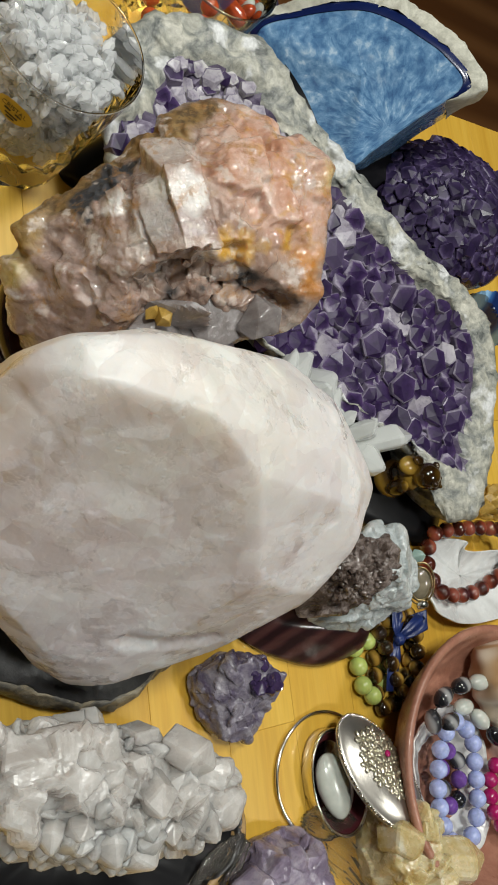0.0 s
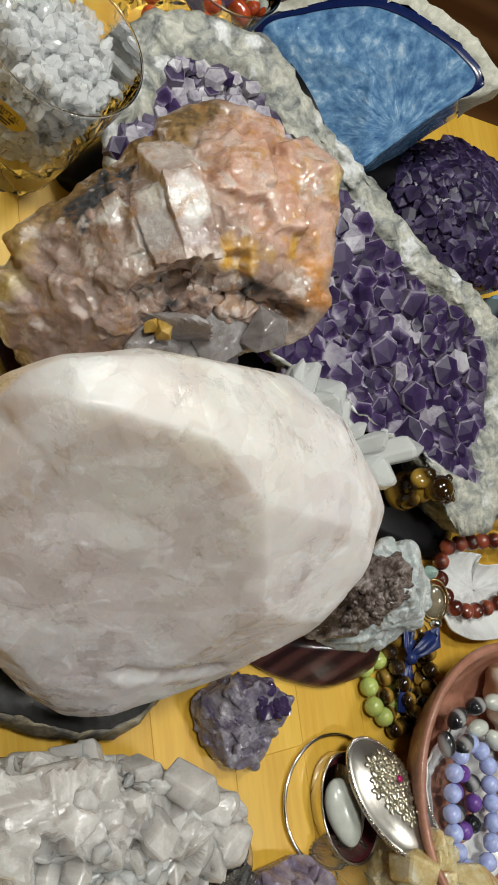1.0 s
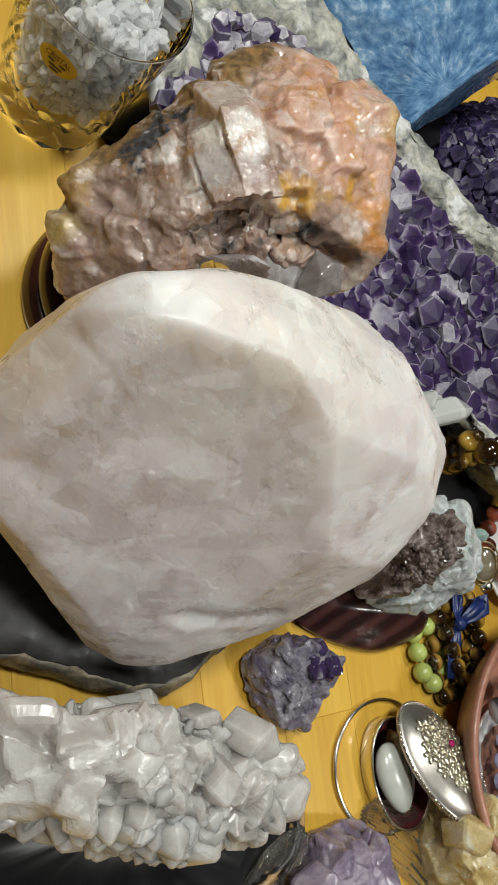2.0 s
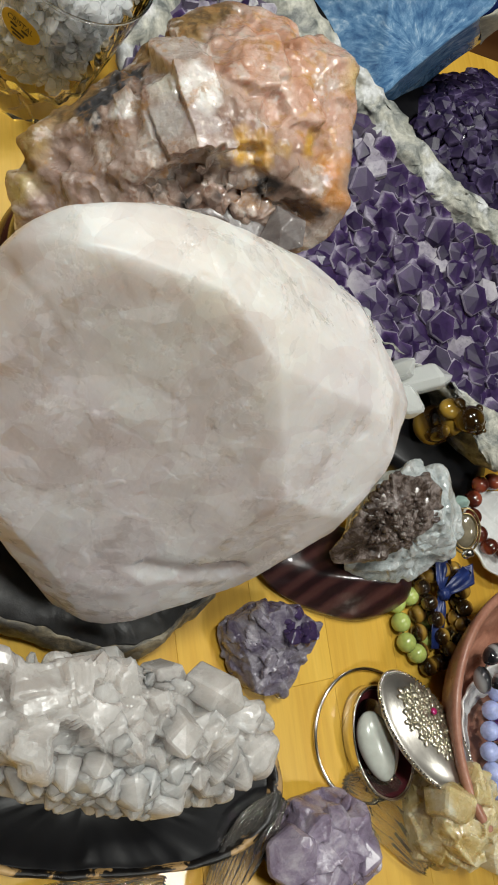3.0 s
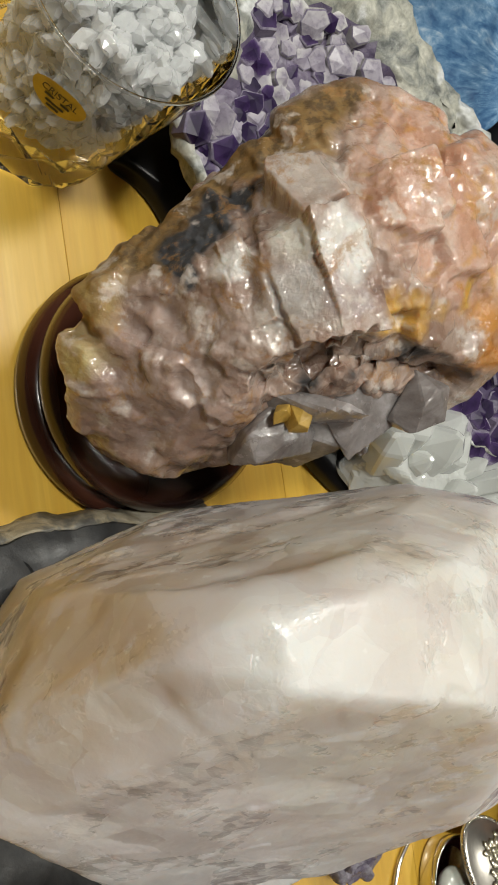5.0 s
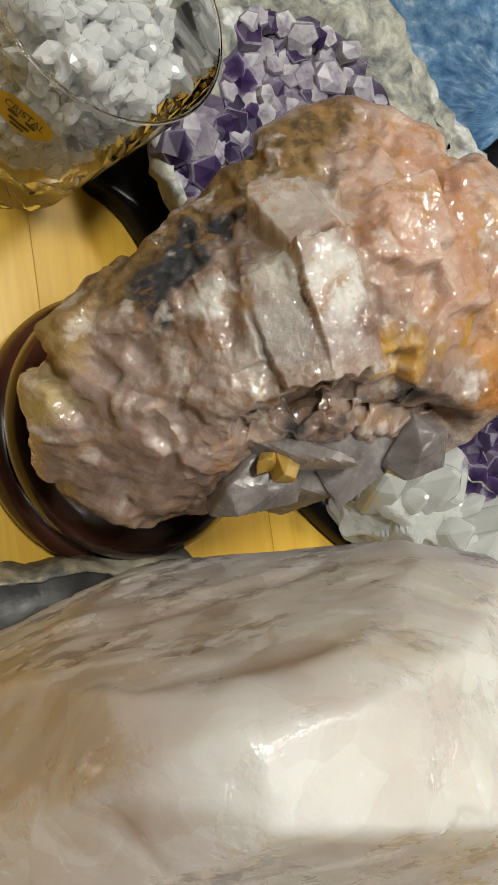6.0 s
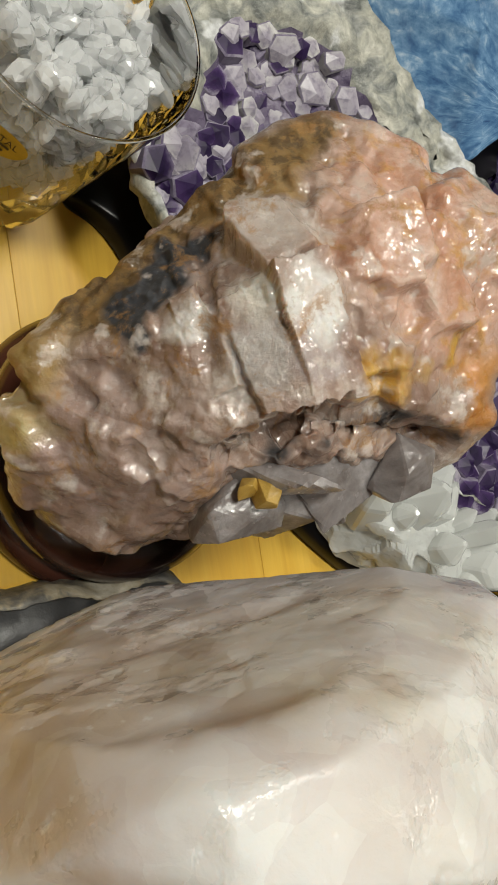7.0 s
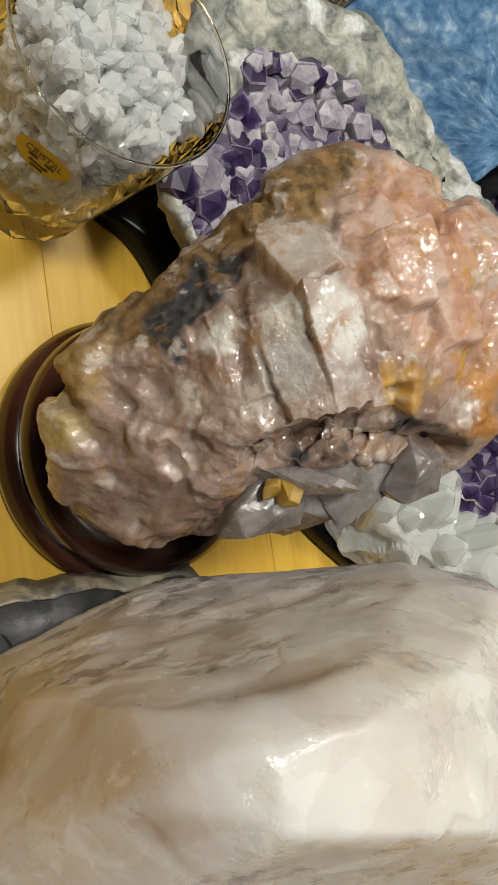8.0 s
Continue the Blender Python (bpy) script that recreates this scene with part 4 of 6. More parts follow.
red = thing("red_quartz_specimen", "rough iron-stained pink and brown quartz specimen on a wooden base", "crystal", (-0.095, 0.058, 0.027))
red_corners = [(-154, 57, 66), (-149, 67, 72), (-139, 28, 50), (-124, 18, 55), (-104, 20, 60), (-84, 30, 74), (-60, 32, 88), (-43, 28, 103), (-40, 36, 116), (-34, 88, 128), (-41, 85, 135),
               (-50, 102, 124), (-70, 119, 112), (-86, 120, 104), (-100, 107, 86), (-120, 90, 75), (-109, 72, 121), (-100, 50, 119), (-118, 42, 107), (-135, 35, 27), (-128, 62, 27), (-105, 28, 27), (-108, 72, 27)]
blocks = []
v, f = rock(red_corners, (-95, 58, 85), subdiv=8, sharp=80, chips=16, chip=0.03, facets=80, facet=0.35, tilt=0.1, rough=0.45, rough_scale=0.14, seed=8, relax=1, grow=1.015, ragged=3.0, marks=blocks,
            more=((300, 0.12, 0.1), (1800, 0.04, 0.1)),
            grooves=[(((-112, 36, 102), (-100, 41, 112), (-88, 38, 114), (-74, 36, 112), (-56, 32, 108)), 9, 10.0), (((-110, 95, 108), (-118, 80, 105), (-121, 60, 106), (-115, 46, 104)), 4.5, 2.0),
                     (((-98, 92, 120), (-95, 78, 124), (-92, 62, 124), (-91, 52, 122)), 3.5, 1.4), (((-150, 66, 74), (-136, 62, 86), (-126, 50, 94), (-118, 40, 98)), 4, 1.6), (((-74, 112, 114), (-72, 96, 122), (-58, 84, 132)), 4, 1.2)],
            flats=[((-79, 80, 128.5), (-0.3, 0.1, 0.95), (10, 8)), ((-65, 68, 129), (-0.12, -0.12, 0.98), (9, 7)), ((-107, 85, 117), (-0.35, 0.42, 0.84), (8, 7)), ((-122, 62, 106.5), (-0.8, -0.05, 0.6), (12, 4)), ((-113.5, 59, 115.5), (-0.66, -0.02, 0.75), (13, 5.5)),
                   ((-102.5, 61, 123.5), (-0.2, -0.07, 0.97), (15, 7))])
v[:, 2] = np.maximum(v[:, 2], 27.2)
me = mesh("stone_mass", (v - (-95, 58, 27)) * MM, f)
attribute(me, "block", blocks[0])
attribute(me, "chip", blocks[1])
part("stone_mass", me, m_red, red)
rng = np.random.default_rng(77)
for i, (x, y, z, r) in enumerate(((-93, 29, 93, 16), (-76, 29, 94, 14), (-103, 27, 80, 13), (-88, 28, 79, 14), (-72, 28, 83, 11), (-62, 30, 100, 10), (-98, 26, 70, 10))):
    part("quartz_knob", knob("quartz_knob", r, rng, m_greypoint, 90 + i), None, red, "smoky grey quartz crystal", at=pose(x * MM + 0.095, y * MM - 0.058, z * MM - 0.027))
for i, (x, y, z, r) in enumerate(((-104, 28, 97, 4.2), (-108, 29, 96, 3.2))):
    part("ochre_crust", knob("ochre_crust", r, rng, m_ochre, 130 + i), None, red, "yellow ochre crust", at=pose(x * MM + 0.095, y * MM - 0.058, z * MM - 0.027))
# round dark base
base = thing("display_base", "round dark brown lacquered wooden display base on the table", "stand", (-0.098, 0.050, 0))
for name, prof in (("foot", [(0, 0), (44, 0), (46.5, 2), (47, 6), (45, 10), (42, 12), (0, 12)]), ("neck", [(0, 12), (41.6, 12), (41.2, 13.5), (41.8, 15), (0, 15)]), ("top", [(0, 15), (42.5, 15), (44, 18), (43, 22), (40, 25), (36, 27), (0, 27)])):
    v, f = lathe(prof, 72)
    part(name, mesh(name, v * MM, f, True), m_darkwood, base)


# ---- the long amethyst geode ----
def edge_gap(q, poly):
    """Distances of 2D points to a closed polygon's edge."""
    a, b = poly, np.roll(poly, -1, 0)
    ab = b - a
    t = (((q[:, None] - a) * ab).sum(2) / (ab**2).sum(1)).clip(0, 1)
    return np.linalg.norm(q[:, None] - (a + t[..., None] * ab), axis=2).min(1)


def geode(name, label, at, outline, centre, normal, down, shell_mat, crystal_mat, bed_mat, rim, count, size, seed, rough=1.5, dome=0.0, sunk=8.0, wide_end=None, pale_end=None, low_end=None, bare_side=None):
    """A cut geode: rind, raised rim of the given width, and crystals over the hollow (or dome)."""
    rng = np.random.default_rng(seed)
    o3 = np.array(at, float)
    ob = thing(name, label, "geode", o3 * MM)
    n = np.array(normal, float)
    n /= np.linalg.norm(n)
    c = np.array(centre, float)
    e1 = np.cross(n, (0, 1, 0.2))
    e1 /= np.linalg.norm(e1)
    e2 = np.cross(n, e1)
    E = np.stack([e1, e2], 1)
    poly = (spline(outline, 120) - c) @ E
    reach = edge_gap(np.zeros((1, 2)), poly)[0]

    def gap_at(q):
        g = edge_gap(q, poly)
        if bare_side:
            g = g * (1 + 6.0 * (q @ E.T @ np.array(bare_side) / 14).clip(0, 1) * ((150 - c[1] - (q @ E.T)[:, 1]) / 30).clip(0, 1) * ((c[1] + (q @ E.T)[:, 1] + 30) / 20).clip(0, 1))
        if wide_end:
            t = ((c[1] + (q @ E.T)[:, 1] - wide_end[0]) / (wide_end[1] - wide_end[0])).clip(0, 1)
            g = g / (1 + (wide_end[2] - 1) * t)
        if low_end:
            t = ((c[1] + (q @ E.T)[:, 1] - low_end[0]) / (low_end[1] - low_end[0])).clip(0, 1)
            g = g / (1 + (low_end[2] - 1) * t)
        return g

    def height(q):
        g = gap_at(q)
        s = ((g - rim * 0.6) / (rim * 0.6)).clip(0, 1)
        s = s * s * (3 - 2 * s)
        edge = (g / 3.0).clip(0, 1)
        lift = dome * (1 - (1 - (g / reach).clip(0, 1)) ** 2)
        return -3 * (1 - edge) ** 2 - sunk * s + lift

    k = 200
    top = [i / 34 for i in range(1, 35)]
    rings = [(s, 0) for s in top] + [(1.0 - 0.3 * t * t, -3 - (down - 3) * t) for t in (0.1, 0.25, 0.45, 0.7, 1.0)]
    v, f = stack(outline, centre, rings, n, k, 0, caps=False)
    m = len(top) * k
    v[:m] += np.outer(height((v[:m] - c) @ E), n)
    v += np.stack([noise_at(v, 0.16, 5, seed + 9.7 * j) for j in range(3)], 1) * rough
    v[:, 2] = np.maximum(v[:, 2], 6)
    f.append(tuple(range(k))[::-1])
    f.append(tuple(range(len(v) - k, len(v))))
    me = mesh("rind", (v - o3) * MM, f, True)
    rind = part("rind", me, shell_mat, ob)
    me.materials.append(bed_mat)
    mid = np.array([v[list(p.vertices)].mean(0) for p in me.polygons])
    deep = gap_at((mid - c) @ E) > rim * 0.85
    top_n = (len(top) - 1) * k
    for p in me.polygons:
        if deep[p.index] and (p.index < top_n or len(p.vertices) == k and mid[p.index][2] > 20):
            p.material_index = 1
    kinds = [point_mesh("crystal", 1.0 + 0.25 * rng.random(), 1.2, 0.18 + 0.18 * rng.random(), rng) for _ in range(7)]
    for me in kinds:
        bm = bmesh.new()
        bm.from_mesh(me)
        ridges = [e for e in bm.edges if all(0.4 * MM < w.co.z < 1.19 * MM for w in e.verts)]
        bmesh.ops.bevel(bm, geom=ridges, offset=0.05 * MM, segments=1, affect="EDGES", material=1)
        bm.to_mesh(me)
        bm.free()
        me.materials.append(crystal_mat)
        me.materials.append(m_frost if crystal_mat is m_points else crystal_mat)
    milky = [me.copy() for me in kinds]
    for me in milky:
        me.materials[0] = m_points_pale
    lo, hi = poly.min(0), poly.max(0)
    tries = lo + (hi - lo) * rng.random((14000, 2))
    gaps = gap_at(tries)
    spots = []
    for q, g in zip(tries, gaps):
        if g < rim * (0.85 + 0.3 * rng.random()) or len(spots) >= count or not on_outline(q, poly):
            continue
        gap = size * (0.6 + 0.5 * rng.random() ** 2)
        if pale_end and c[1] + (E @ q)[1] > 110:
            gap *= 0.68
        if all((q - s[0]) @ (q - s[0]) > (0.5 * (gap + s[1])) ** 2 for s in spots):
            spots.append((q, gap))
    hs = height(np.array([q for q, _ in spots]))
    crust, rises = [], []
    for i, ((q, gap), h) in enumerate(zip(spots, hs)):
        s = gap * 2.1
        p = c + E @ q + n * (h - s * 0.45)
        out = E @ q / np.linalg.norm(hi - lo)
        m = aim((p - o3) * MM, n + 0.2 * rng.normal(size=3) + out * dome * 0.09, rng.random() * 6)
        size3 = (s, s, s * (0.55 + 0.3 * rng.random()))
        me = kinds[rng.integers(7)]
        if pale_end:
            t = (p[1] - pale_end[0]) / (pale_end[1] - pale_end[0])
            if rng.random() < 0.06 + 0.8 * min(max(t, 0), 1):
                me = milky[rng.integers(7)]
        if i < 300 or me in milky:
            cr = part("crystal", me, None, ob, at=m)
            cr.scale = size3
        else:
            big = m @ Matrix.Diagonal((*size3, 1))
            crust.append(([(big @ w.co)[:] for w in me.vertices], [tuple(g.vertices) for g in me.polygons]))
            rises += [w.co.z for w in me.vertices]
    if crust:
        v, f = joined(crust)
        me = bpy.data.meshes.new("crystal_crust")
        me.from_pydata([tuple(p) for p in v], [], f)
        me.attributes.new("rise", "FLOAT", "POINT").data.foreach_set("value", rises)
        tagged(part("crystal_crust", me, m_crust if crystal_mat is m_points else crystal_mat, ob), kind="stuff")
    return ob


geode_outline = [(-64, 199, 66), (-14, 194, 75), (17, 160, 72), (45, 136, 72), (82, 100, 71), (118, 77, 72), (140, 48, 69), (142, -4, 57), (134, -50, 44), (112, -56, 38), (102, -46, 38), (93, -20, 38), (46, 10, 40), (-14, 46, 39), (-70, 100, 42), (-92, 138, 44), (-84, 182, 60)]
geode("amethyst_geode", "long curved amethyst geode with purple points and a pale grey rind", (20, 85, 0), geode_outline, (25, 88, 57), (-0.2, -0.25, 1), 52, m_rind, m_points, m_druse_bed, 21, 640, 8.2, 2, rough=2.6, wide_end=(110, 170, 1.3), pale_end=(95, 165), low_end=(6, -30, 2.2), bare_side=(-0.74, -0.67, 0))
# its black stand
v, f = stack([(-95, 142, 0), (-78, 120, 0), (-40, 40, 0), (0, -6, 0), (35, -26, 0), (78, -52, 0), (126, -62, 0), (140, -20, 0), (110, 40, 0), (20, 120, 0), (-40, 175, 0)], (20, 70, 0), [(0.3, 0), (1, 0), (1.02, 2), (1.0, 7), (0.94, 11), (0.3, 11)], (0, 0, 1), 100)
stand = thing("black_stand", "low black lacquered stand under the amethyst geode", "stand", (0.02, 0.07, 0))
part("board", mesh("board", (v - (20, 70, 0)) * MM, f, True), m_black, stand)
v, f = stack([(-70, 120, 0), (-35, 60, 0), (0, 20, 0), (50, 0, 0), (95, -10, 0), (95, 30, 0), (20, 100, 0), (-40, 150, 0)], (20, 70, 0), [(0.3, 11), (0.93, 11), (0.95, 13), (0.9, 18), (0.3, 18)], (0, 0, 1), 80)
part("cradle", mesh("cradle", (v - (20, 70, 0)) * MM, f, True), m_black, stand)


# ---- the blue agate ----
def agate():
    o3 = np.array((60.0, 200, 0))
    ob = thing("blue_agate", "blue agate half with polished face, navy band and pale rind", "agate", o3 * MM)
    n = np.array((-0.75, -0.3, 0.6))
    n /= np.linalg.norm(n)
    face = [(8, 224, 46), (24, 226, 66), (44, 221, 88), (57, 212, 99), (67, 200, 107), (78, 186, 114), (86, 170, 115), (72, 160, 92), (58, 150, 70), (51, 146, 59), (40, 160, 45), (20, 195, 35)]
    c = np.array((48, 188, 80.0))
    c = c - n * ((c - np.mean(face, 0)) @ n)
    v, f = stack(face, c, [(0.05, 0), (0.2, 0), (0.35, 0), (0.5, 0), (0.65, 0), (0.8, 0), (0.985, 0), (1.0, -0.6), (1.0, -25), (0.96, -46)], n, 140)
    me = mesh("polished_face", (v - o3) * MM, f)
    uv = me.uv_layers.new(name="uv")
    for loop in me.loops:
        i = loop.vertex_index
        d3 = v[i] - np.array((64, 156, 80))
        uv.data[loop.index].uv = (math.atan2(d3[1], d3[2]) / 3.2, np.linalg.norm(d3) / 60)
    part("polished_face", me, m_blue, ob)
    # navy band and rind follow the rounded back
    out = spline(face, 140)
    d = out - c
    d -= np.outer(d @ n, n)
    side = np.array([1.0 if i < 140 * 6.2 / 12 or i > 140 * 11.6 / 12 else 0.0 for i in range(140)])
    side = np.convolve(np.r_[side, side, side], np.ones(5) / 5, "same")[140:280]
    unit = d / np.linalg.norm(d, axis=1)[:, None]

    def shell(name, near, far, top, back, mat, wob):
        rows = [out + unit * (near * side)[:, None] + n * top, out + unit * (far * side)[:, None] + n * (top - 0.4), out + unit * ((far + 1.5) * side)[:, None] - n * 6,
                out + unit * ((far - 1) * side)[:, None] - n * back * 0.6, out + unit * ((far - 14) * side)[:, None] - n * back]
        v = np.concatenate(rows)
        if wob:
            v = v + np.stack([noise_at(v, 0.12, 4, j * 7.1) for j in range(3)], 1) * wob
        f = [(i * 140 + j, i * 140 + (j + 1) % 140, (i + 1) * 140 + (j + 1) % 140, (i + 1) * 140 + j) for i in range(4) for j in range(140) if side[j] + side[(j + 1) % 140] > 0.1]
        v[:, 2] = np.maximum(v[:, 2], 8)
        part(name, mesh(name, (v - o3) * MM, f, True), mat, ob)

    shell("navy_band", 0, 4.5, 0.1, 30, m_navy, 0)
    shell("rind", 4.4, 12, -0.4, 45, m_agate_rind, 1.6)
    return ob


agate()
v, f = stack([(35, 150, 0), (60, 135, 0), (110, 160, 0), (110, 200, 0), (40, 225, 0), (15, 200, 0)], (65, 180, 0), [(0.3, 0), (1, 0), (1, 6), (0.9, 50), (0.3, 52)], (0, 0, 1), 60)
solo("agate_stand", mesh("agate_stand", (v - (65, 180, 0)) * MM, f, True), m_black, "black wedge-shaped stand under the blue agate", "stand", (0.065, 0.18, 0))

# dark amethyst egg
egg_outline = [(86, 140, 44), (102, 172, 44), (145, 190, 46), (190, 175, 46), (205, 135, 48), (180, 98, 48), (130, 92, 46), (98, 110, 44)]
geode("amethyst_egg", "polished dark amethyst geode egg with an open crystal hollow", (145, 135, 0), egg_outline, (145, 138, 46), (0, 0, 1), 40, m_ame_dark, m_points_dark, m_ame_dark, 5, 300, 5.2, 6, 0.0, 30.0, 1.0)

v, f = stack([(72, 140, 0), (88, 180, 0), (140, 205, 0), (200, 195, 0), (225, 140, 0), (200, 106, 0), (160, 104, 0), (128, 88, 0), (96, 96, 0)], (145, 140, 0), [(0.3, 0), (1, 0), (1.01, 2), (1.0, 5), (0.97, 6.5), (0.3, 6.5)], (0, 0, 1), 90)
solo("egg_stand", mesh("egg_stand", (v - (145, 140, 0)) * MM, f, True), m_black, "flat black lacquered stand under the amethyst egg", "stand", (0.145, 0.14, 0))

# small blue agate end by the right edge
add_rock("small_blue_agate", "small dark blue polished agate piece beside the geode", "agate", banded("banded_blue_agate", [(0.3, (0.008, 0.02, 0.09)), (0.65, (0.03, 0.1, 0.28)), (0.92, (0.25, 0.45, 0.65))], 11, (0, 30, 40), 0.2, 3.0), [(165, 95, 0), (200, 60, 0), (215, 100, 0), (170, 92, 45), (200, 62, 40), (210, 95, 45)], (190, 84, 20), 0, subdiv=5, chips=8, facets=0, rough=0.3, seed=3)

# ---- small stones ----
SMALL = [(-60, -114, 6), (-55, -120, 20), (-40, -110, 30), (-14, -119, 30), (-20, -130, 22), (-28, -150, 12), (-45, -148, 14), (-58, -130, 4), (-30, -108, 4), (-15, -122, 3), (-30, -150, 0), (-48, -145, 0), (-55, -116, 0)]

add_rock("maroon_stone", "flat polished dark maroon banded stone on the table", "stone", m_maroon,
         [(-36, -94, 2), (-12, -114, 3), (25, -127, 4), (58, -120, 8), (62, -104, 10), (20, -75, 12), (-20, -80, 10), (0, -100, 20), (40, -108, 24), (-22, -92, 0), (25, -122, 0), (55, -112, 0), (0, -70, 0)], (15, -99, 9), 0,
         subdiv=6, sharp=9, chips=0, facets=0, rough=0.3, seed=2)

add_rock("druse_plate", "pale grey-white quartz druse plate resting on the maroon stone", "crystal", m_druse,
         [(2, -92, 30), (8, -100, 22), (34, -107, 26), (62, -99, 40), (60, -80, 50), (45, -60, 60), (25, -55, 62), (0, -75, 58), (30, -80, 66), (20, -60, 22), (55, -75, 20), (30, -98, 20)], (30, -82, 42), 18,
         subdiv=6, chips=24, chip=0.05, facets=36, facet=0.6, tilt=0.12, rough=0.3, rough_scale=0.2, seed=21, more=((300, 0.15, 0.14),), grow=1.08)


# ---- quartz clusters ----
def cluster(name, label, at, body, centre, points, mat, base, grow, worn=0.05, **kw):
    """A rocky body with quartz points: (x, y, z, direction, width, length)."""
    rng = np.random.default_rng(grow)
    o = np.array(at, float)
    ob = thing(name, label, "crystal", o * MM)
    v, f = rock(body, centre, **kw)
    v[:, 2] = np.maximum(v[:, 2], base)
    part("matrix_rock", mesh("matrix_rock", (v - o) * MM, f), mat, ob)
    kinds = [soft_point("point", rng, 0.3 + 0.25 * rng.random(), mat, worn) for _ in range(9)]
    for i, (x, y, z, d, w, l) in enumerate(points):
        me = soft_point("point", rng, 0.75 * w / l, mat) if l > 1.6 * w else kinds[i % 9]
        p = part("point", me, None, ob, at=aim((np.array((x, y, z)) - o) * MM, d, rng.random() * 6))
        p.scale = (w, w * (0.75 + 0.4 * rng.random()), l / 1.25)
    return ob


def sprinkle(body, centre, count, width, rng, up=0.2, bias=(0, 0, 0)):
    """Places for points over a body: seen from its centre, outward."""
    v, _ = rock(body, centre, subdiv=4, chips=0, facets=0, rough=0)
    c = np.array(centre)
    out = []
    while len(out) < count:
        p = v[rng.integers(len(v))]
        d = p - c
        d = d / np.linalg.norm(d)
        if d[2] < up:
            continue
        w = width * (0.7 + 0.7 * rng.random())
        way = d * 0.7 + np.array(bias) + 0.11 * rng.normal(size=3)
        way /= np.linalg.norm(way)
        out.append((*(p - way * w * 0.75), tuple(way), w, w * (1.15 + 0.3 * rng.random())))
    return out


long_body = [(-190, -108, 70), (-167, -112, 76), (-128, -122, 74), (-90, -138, 74), (-66, -150, 60), (-60, -160, 50), (-70, -170, 56), (-100, -168, 60), (-121, -166, 60), (-174, -144, 64), (-205, -132, 58),
             (-170, -140, 80), (-110, -150, 78), (-185, -112, 14), (-80, -140, 14), (-60, -162, 20), (-110, -166, 14), (-190, -140, 14)]
rng = np.random.default_rng(31)
cluster("quartz_cluster", "long milky white quartz crystal cluster on a black stand", (-128, -146, 0), long_body, (-128, -146, 50), [q for q in sprinkle(long_body, (-128, -146, 50), 420, 12, rng, -0.45, (-0.1, -0.7, 0.3)) if q[1] < -148 - 0.32 * (q[0] + 128) and rng.random() < 0.75 or rng.random() < 0.05], m_quartz, 10, 31,
        worn=0.04, subdiv=7, chips=40, chip=0.08, facets=130, facet=0.9, tilt=0.3, rough=0.3, rough_scale=0.15, seed=31, more=((420, 0.25, 0.3),), ragged=1.5)
CLUSTER_FOOT = [(-210, -150, 0), (-165, -186, 0), (-116, -202, 0), (-70, -208, 0), (-42, -196, 0), (-45, -165, 0), (-90, -135, 0), (-160, -120, 0), (-205, -130, 0)]
stand = thing("cluster_stand", "black wooden stand with worn edges under the quartz cluster", "stand", (-0.125, -0.165, 0))
for name, mat, rings in (("board", m_black, [(0.3, 0), (0.97, 0), (1, 2), (1, 9), (0.97, 11), (0.9, 10.5), (0.85, 9), (0.3, 9)]), ("worn_rim", m_worn, [(0.985, 8), (1.004, 9.2), (1.0, 12.5), (0.985, 14), (0.955, 14.4), (0.93, 13.5), (0.915, 10.2)]),
                         ("moulding", m_worn, [(0.98, 1.5), (1.015, 1.6), (1.022, 3), (1.015, 4.4), (0.98, 4.5)])):
    v, f = stack(CLUSTER_FOOT, (-125, -165, 0), rings, (0, 0, 1), 140, 0.6, 0.1, caps=name == "board")
    v[:, 2] = np.maximum(v[:, 2], 0)
    part(name, mesh(name, (v - (-125, -165, 0)) * MM, f, True), mat, stand)

wc_body = [(-14, 12, 2), (8, 34, 2), (50, 22, 2), (68, -6, 2), (56, -30, 2), (20, -28, 2), (-8, 14, 34), (16, 24, 36), (42, 6, 38), (50, -16, 34), (30, -20, 36)]
wc_points = []
# each point: its tip, the way it leans, width and length
for tip, way, w, l in (((2, 34, 55), (-0.05, 0.5, 1), 22, 42), ((24, 27, 52), (0.2, 0.4, 1), 26, 42), ((-14, 26, 50), (-0.5, 0.45, 1), 20, 34), ((-2, 34, 52), (-0.25, 0.6, 1), 12, 40), ((18, 24, 54), (0.1, 0.45, 1), 24, 42), ((30, 16, 50), (0.35, 0.35, 1), 15, 34), ((42, 6, 46), (0.6, 0.3, 1), 9, 22),
                       ((50, -2, 54), (0.5, 0.1, 1), 13, 38), ((72, -6, 56), (0.95, 0.12, 0.8), 15, 48), ((54, -22, 50), (0.6, -0.35, 1), 18, 34), ((40, -26, 44), (0.2, -0.5, 1), 12, 26), ((6, 12, 46), (-0.2, 0.1, 1), 14, 26), ((30, -6, 48), (0.1, 0, 1), 15, 26), ((62, 4, 40), (0.9, 0.4, 0.7), 8, 24)):
    way = np.array(way) / np.linalg.norm(way)
    wc_points.append((*(np.array(tip) - way * l), tuple(way), w, l))
cluster("white_quartz_cluster", "clear and white quartz point cluster beside the geode", (32, 10, 0), wc_body, (28, 2, 18), wc_points, m_wpoint, 11, 41, subdiv=6, chips=14, facets=60, facet=1.0, tilt=0.25, rough=0.6, rough_scale=0.15, seed=41)

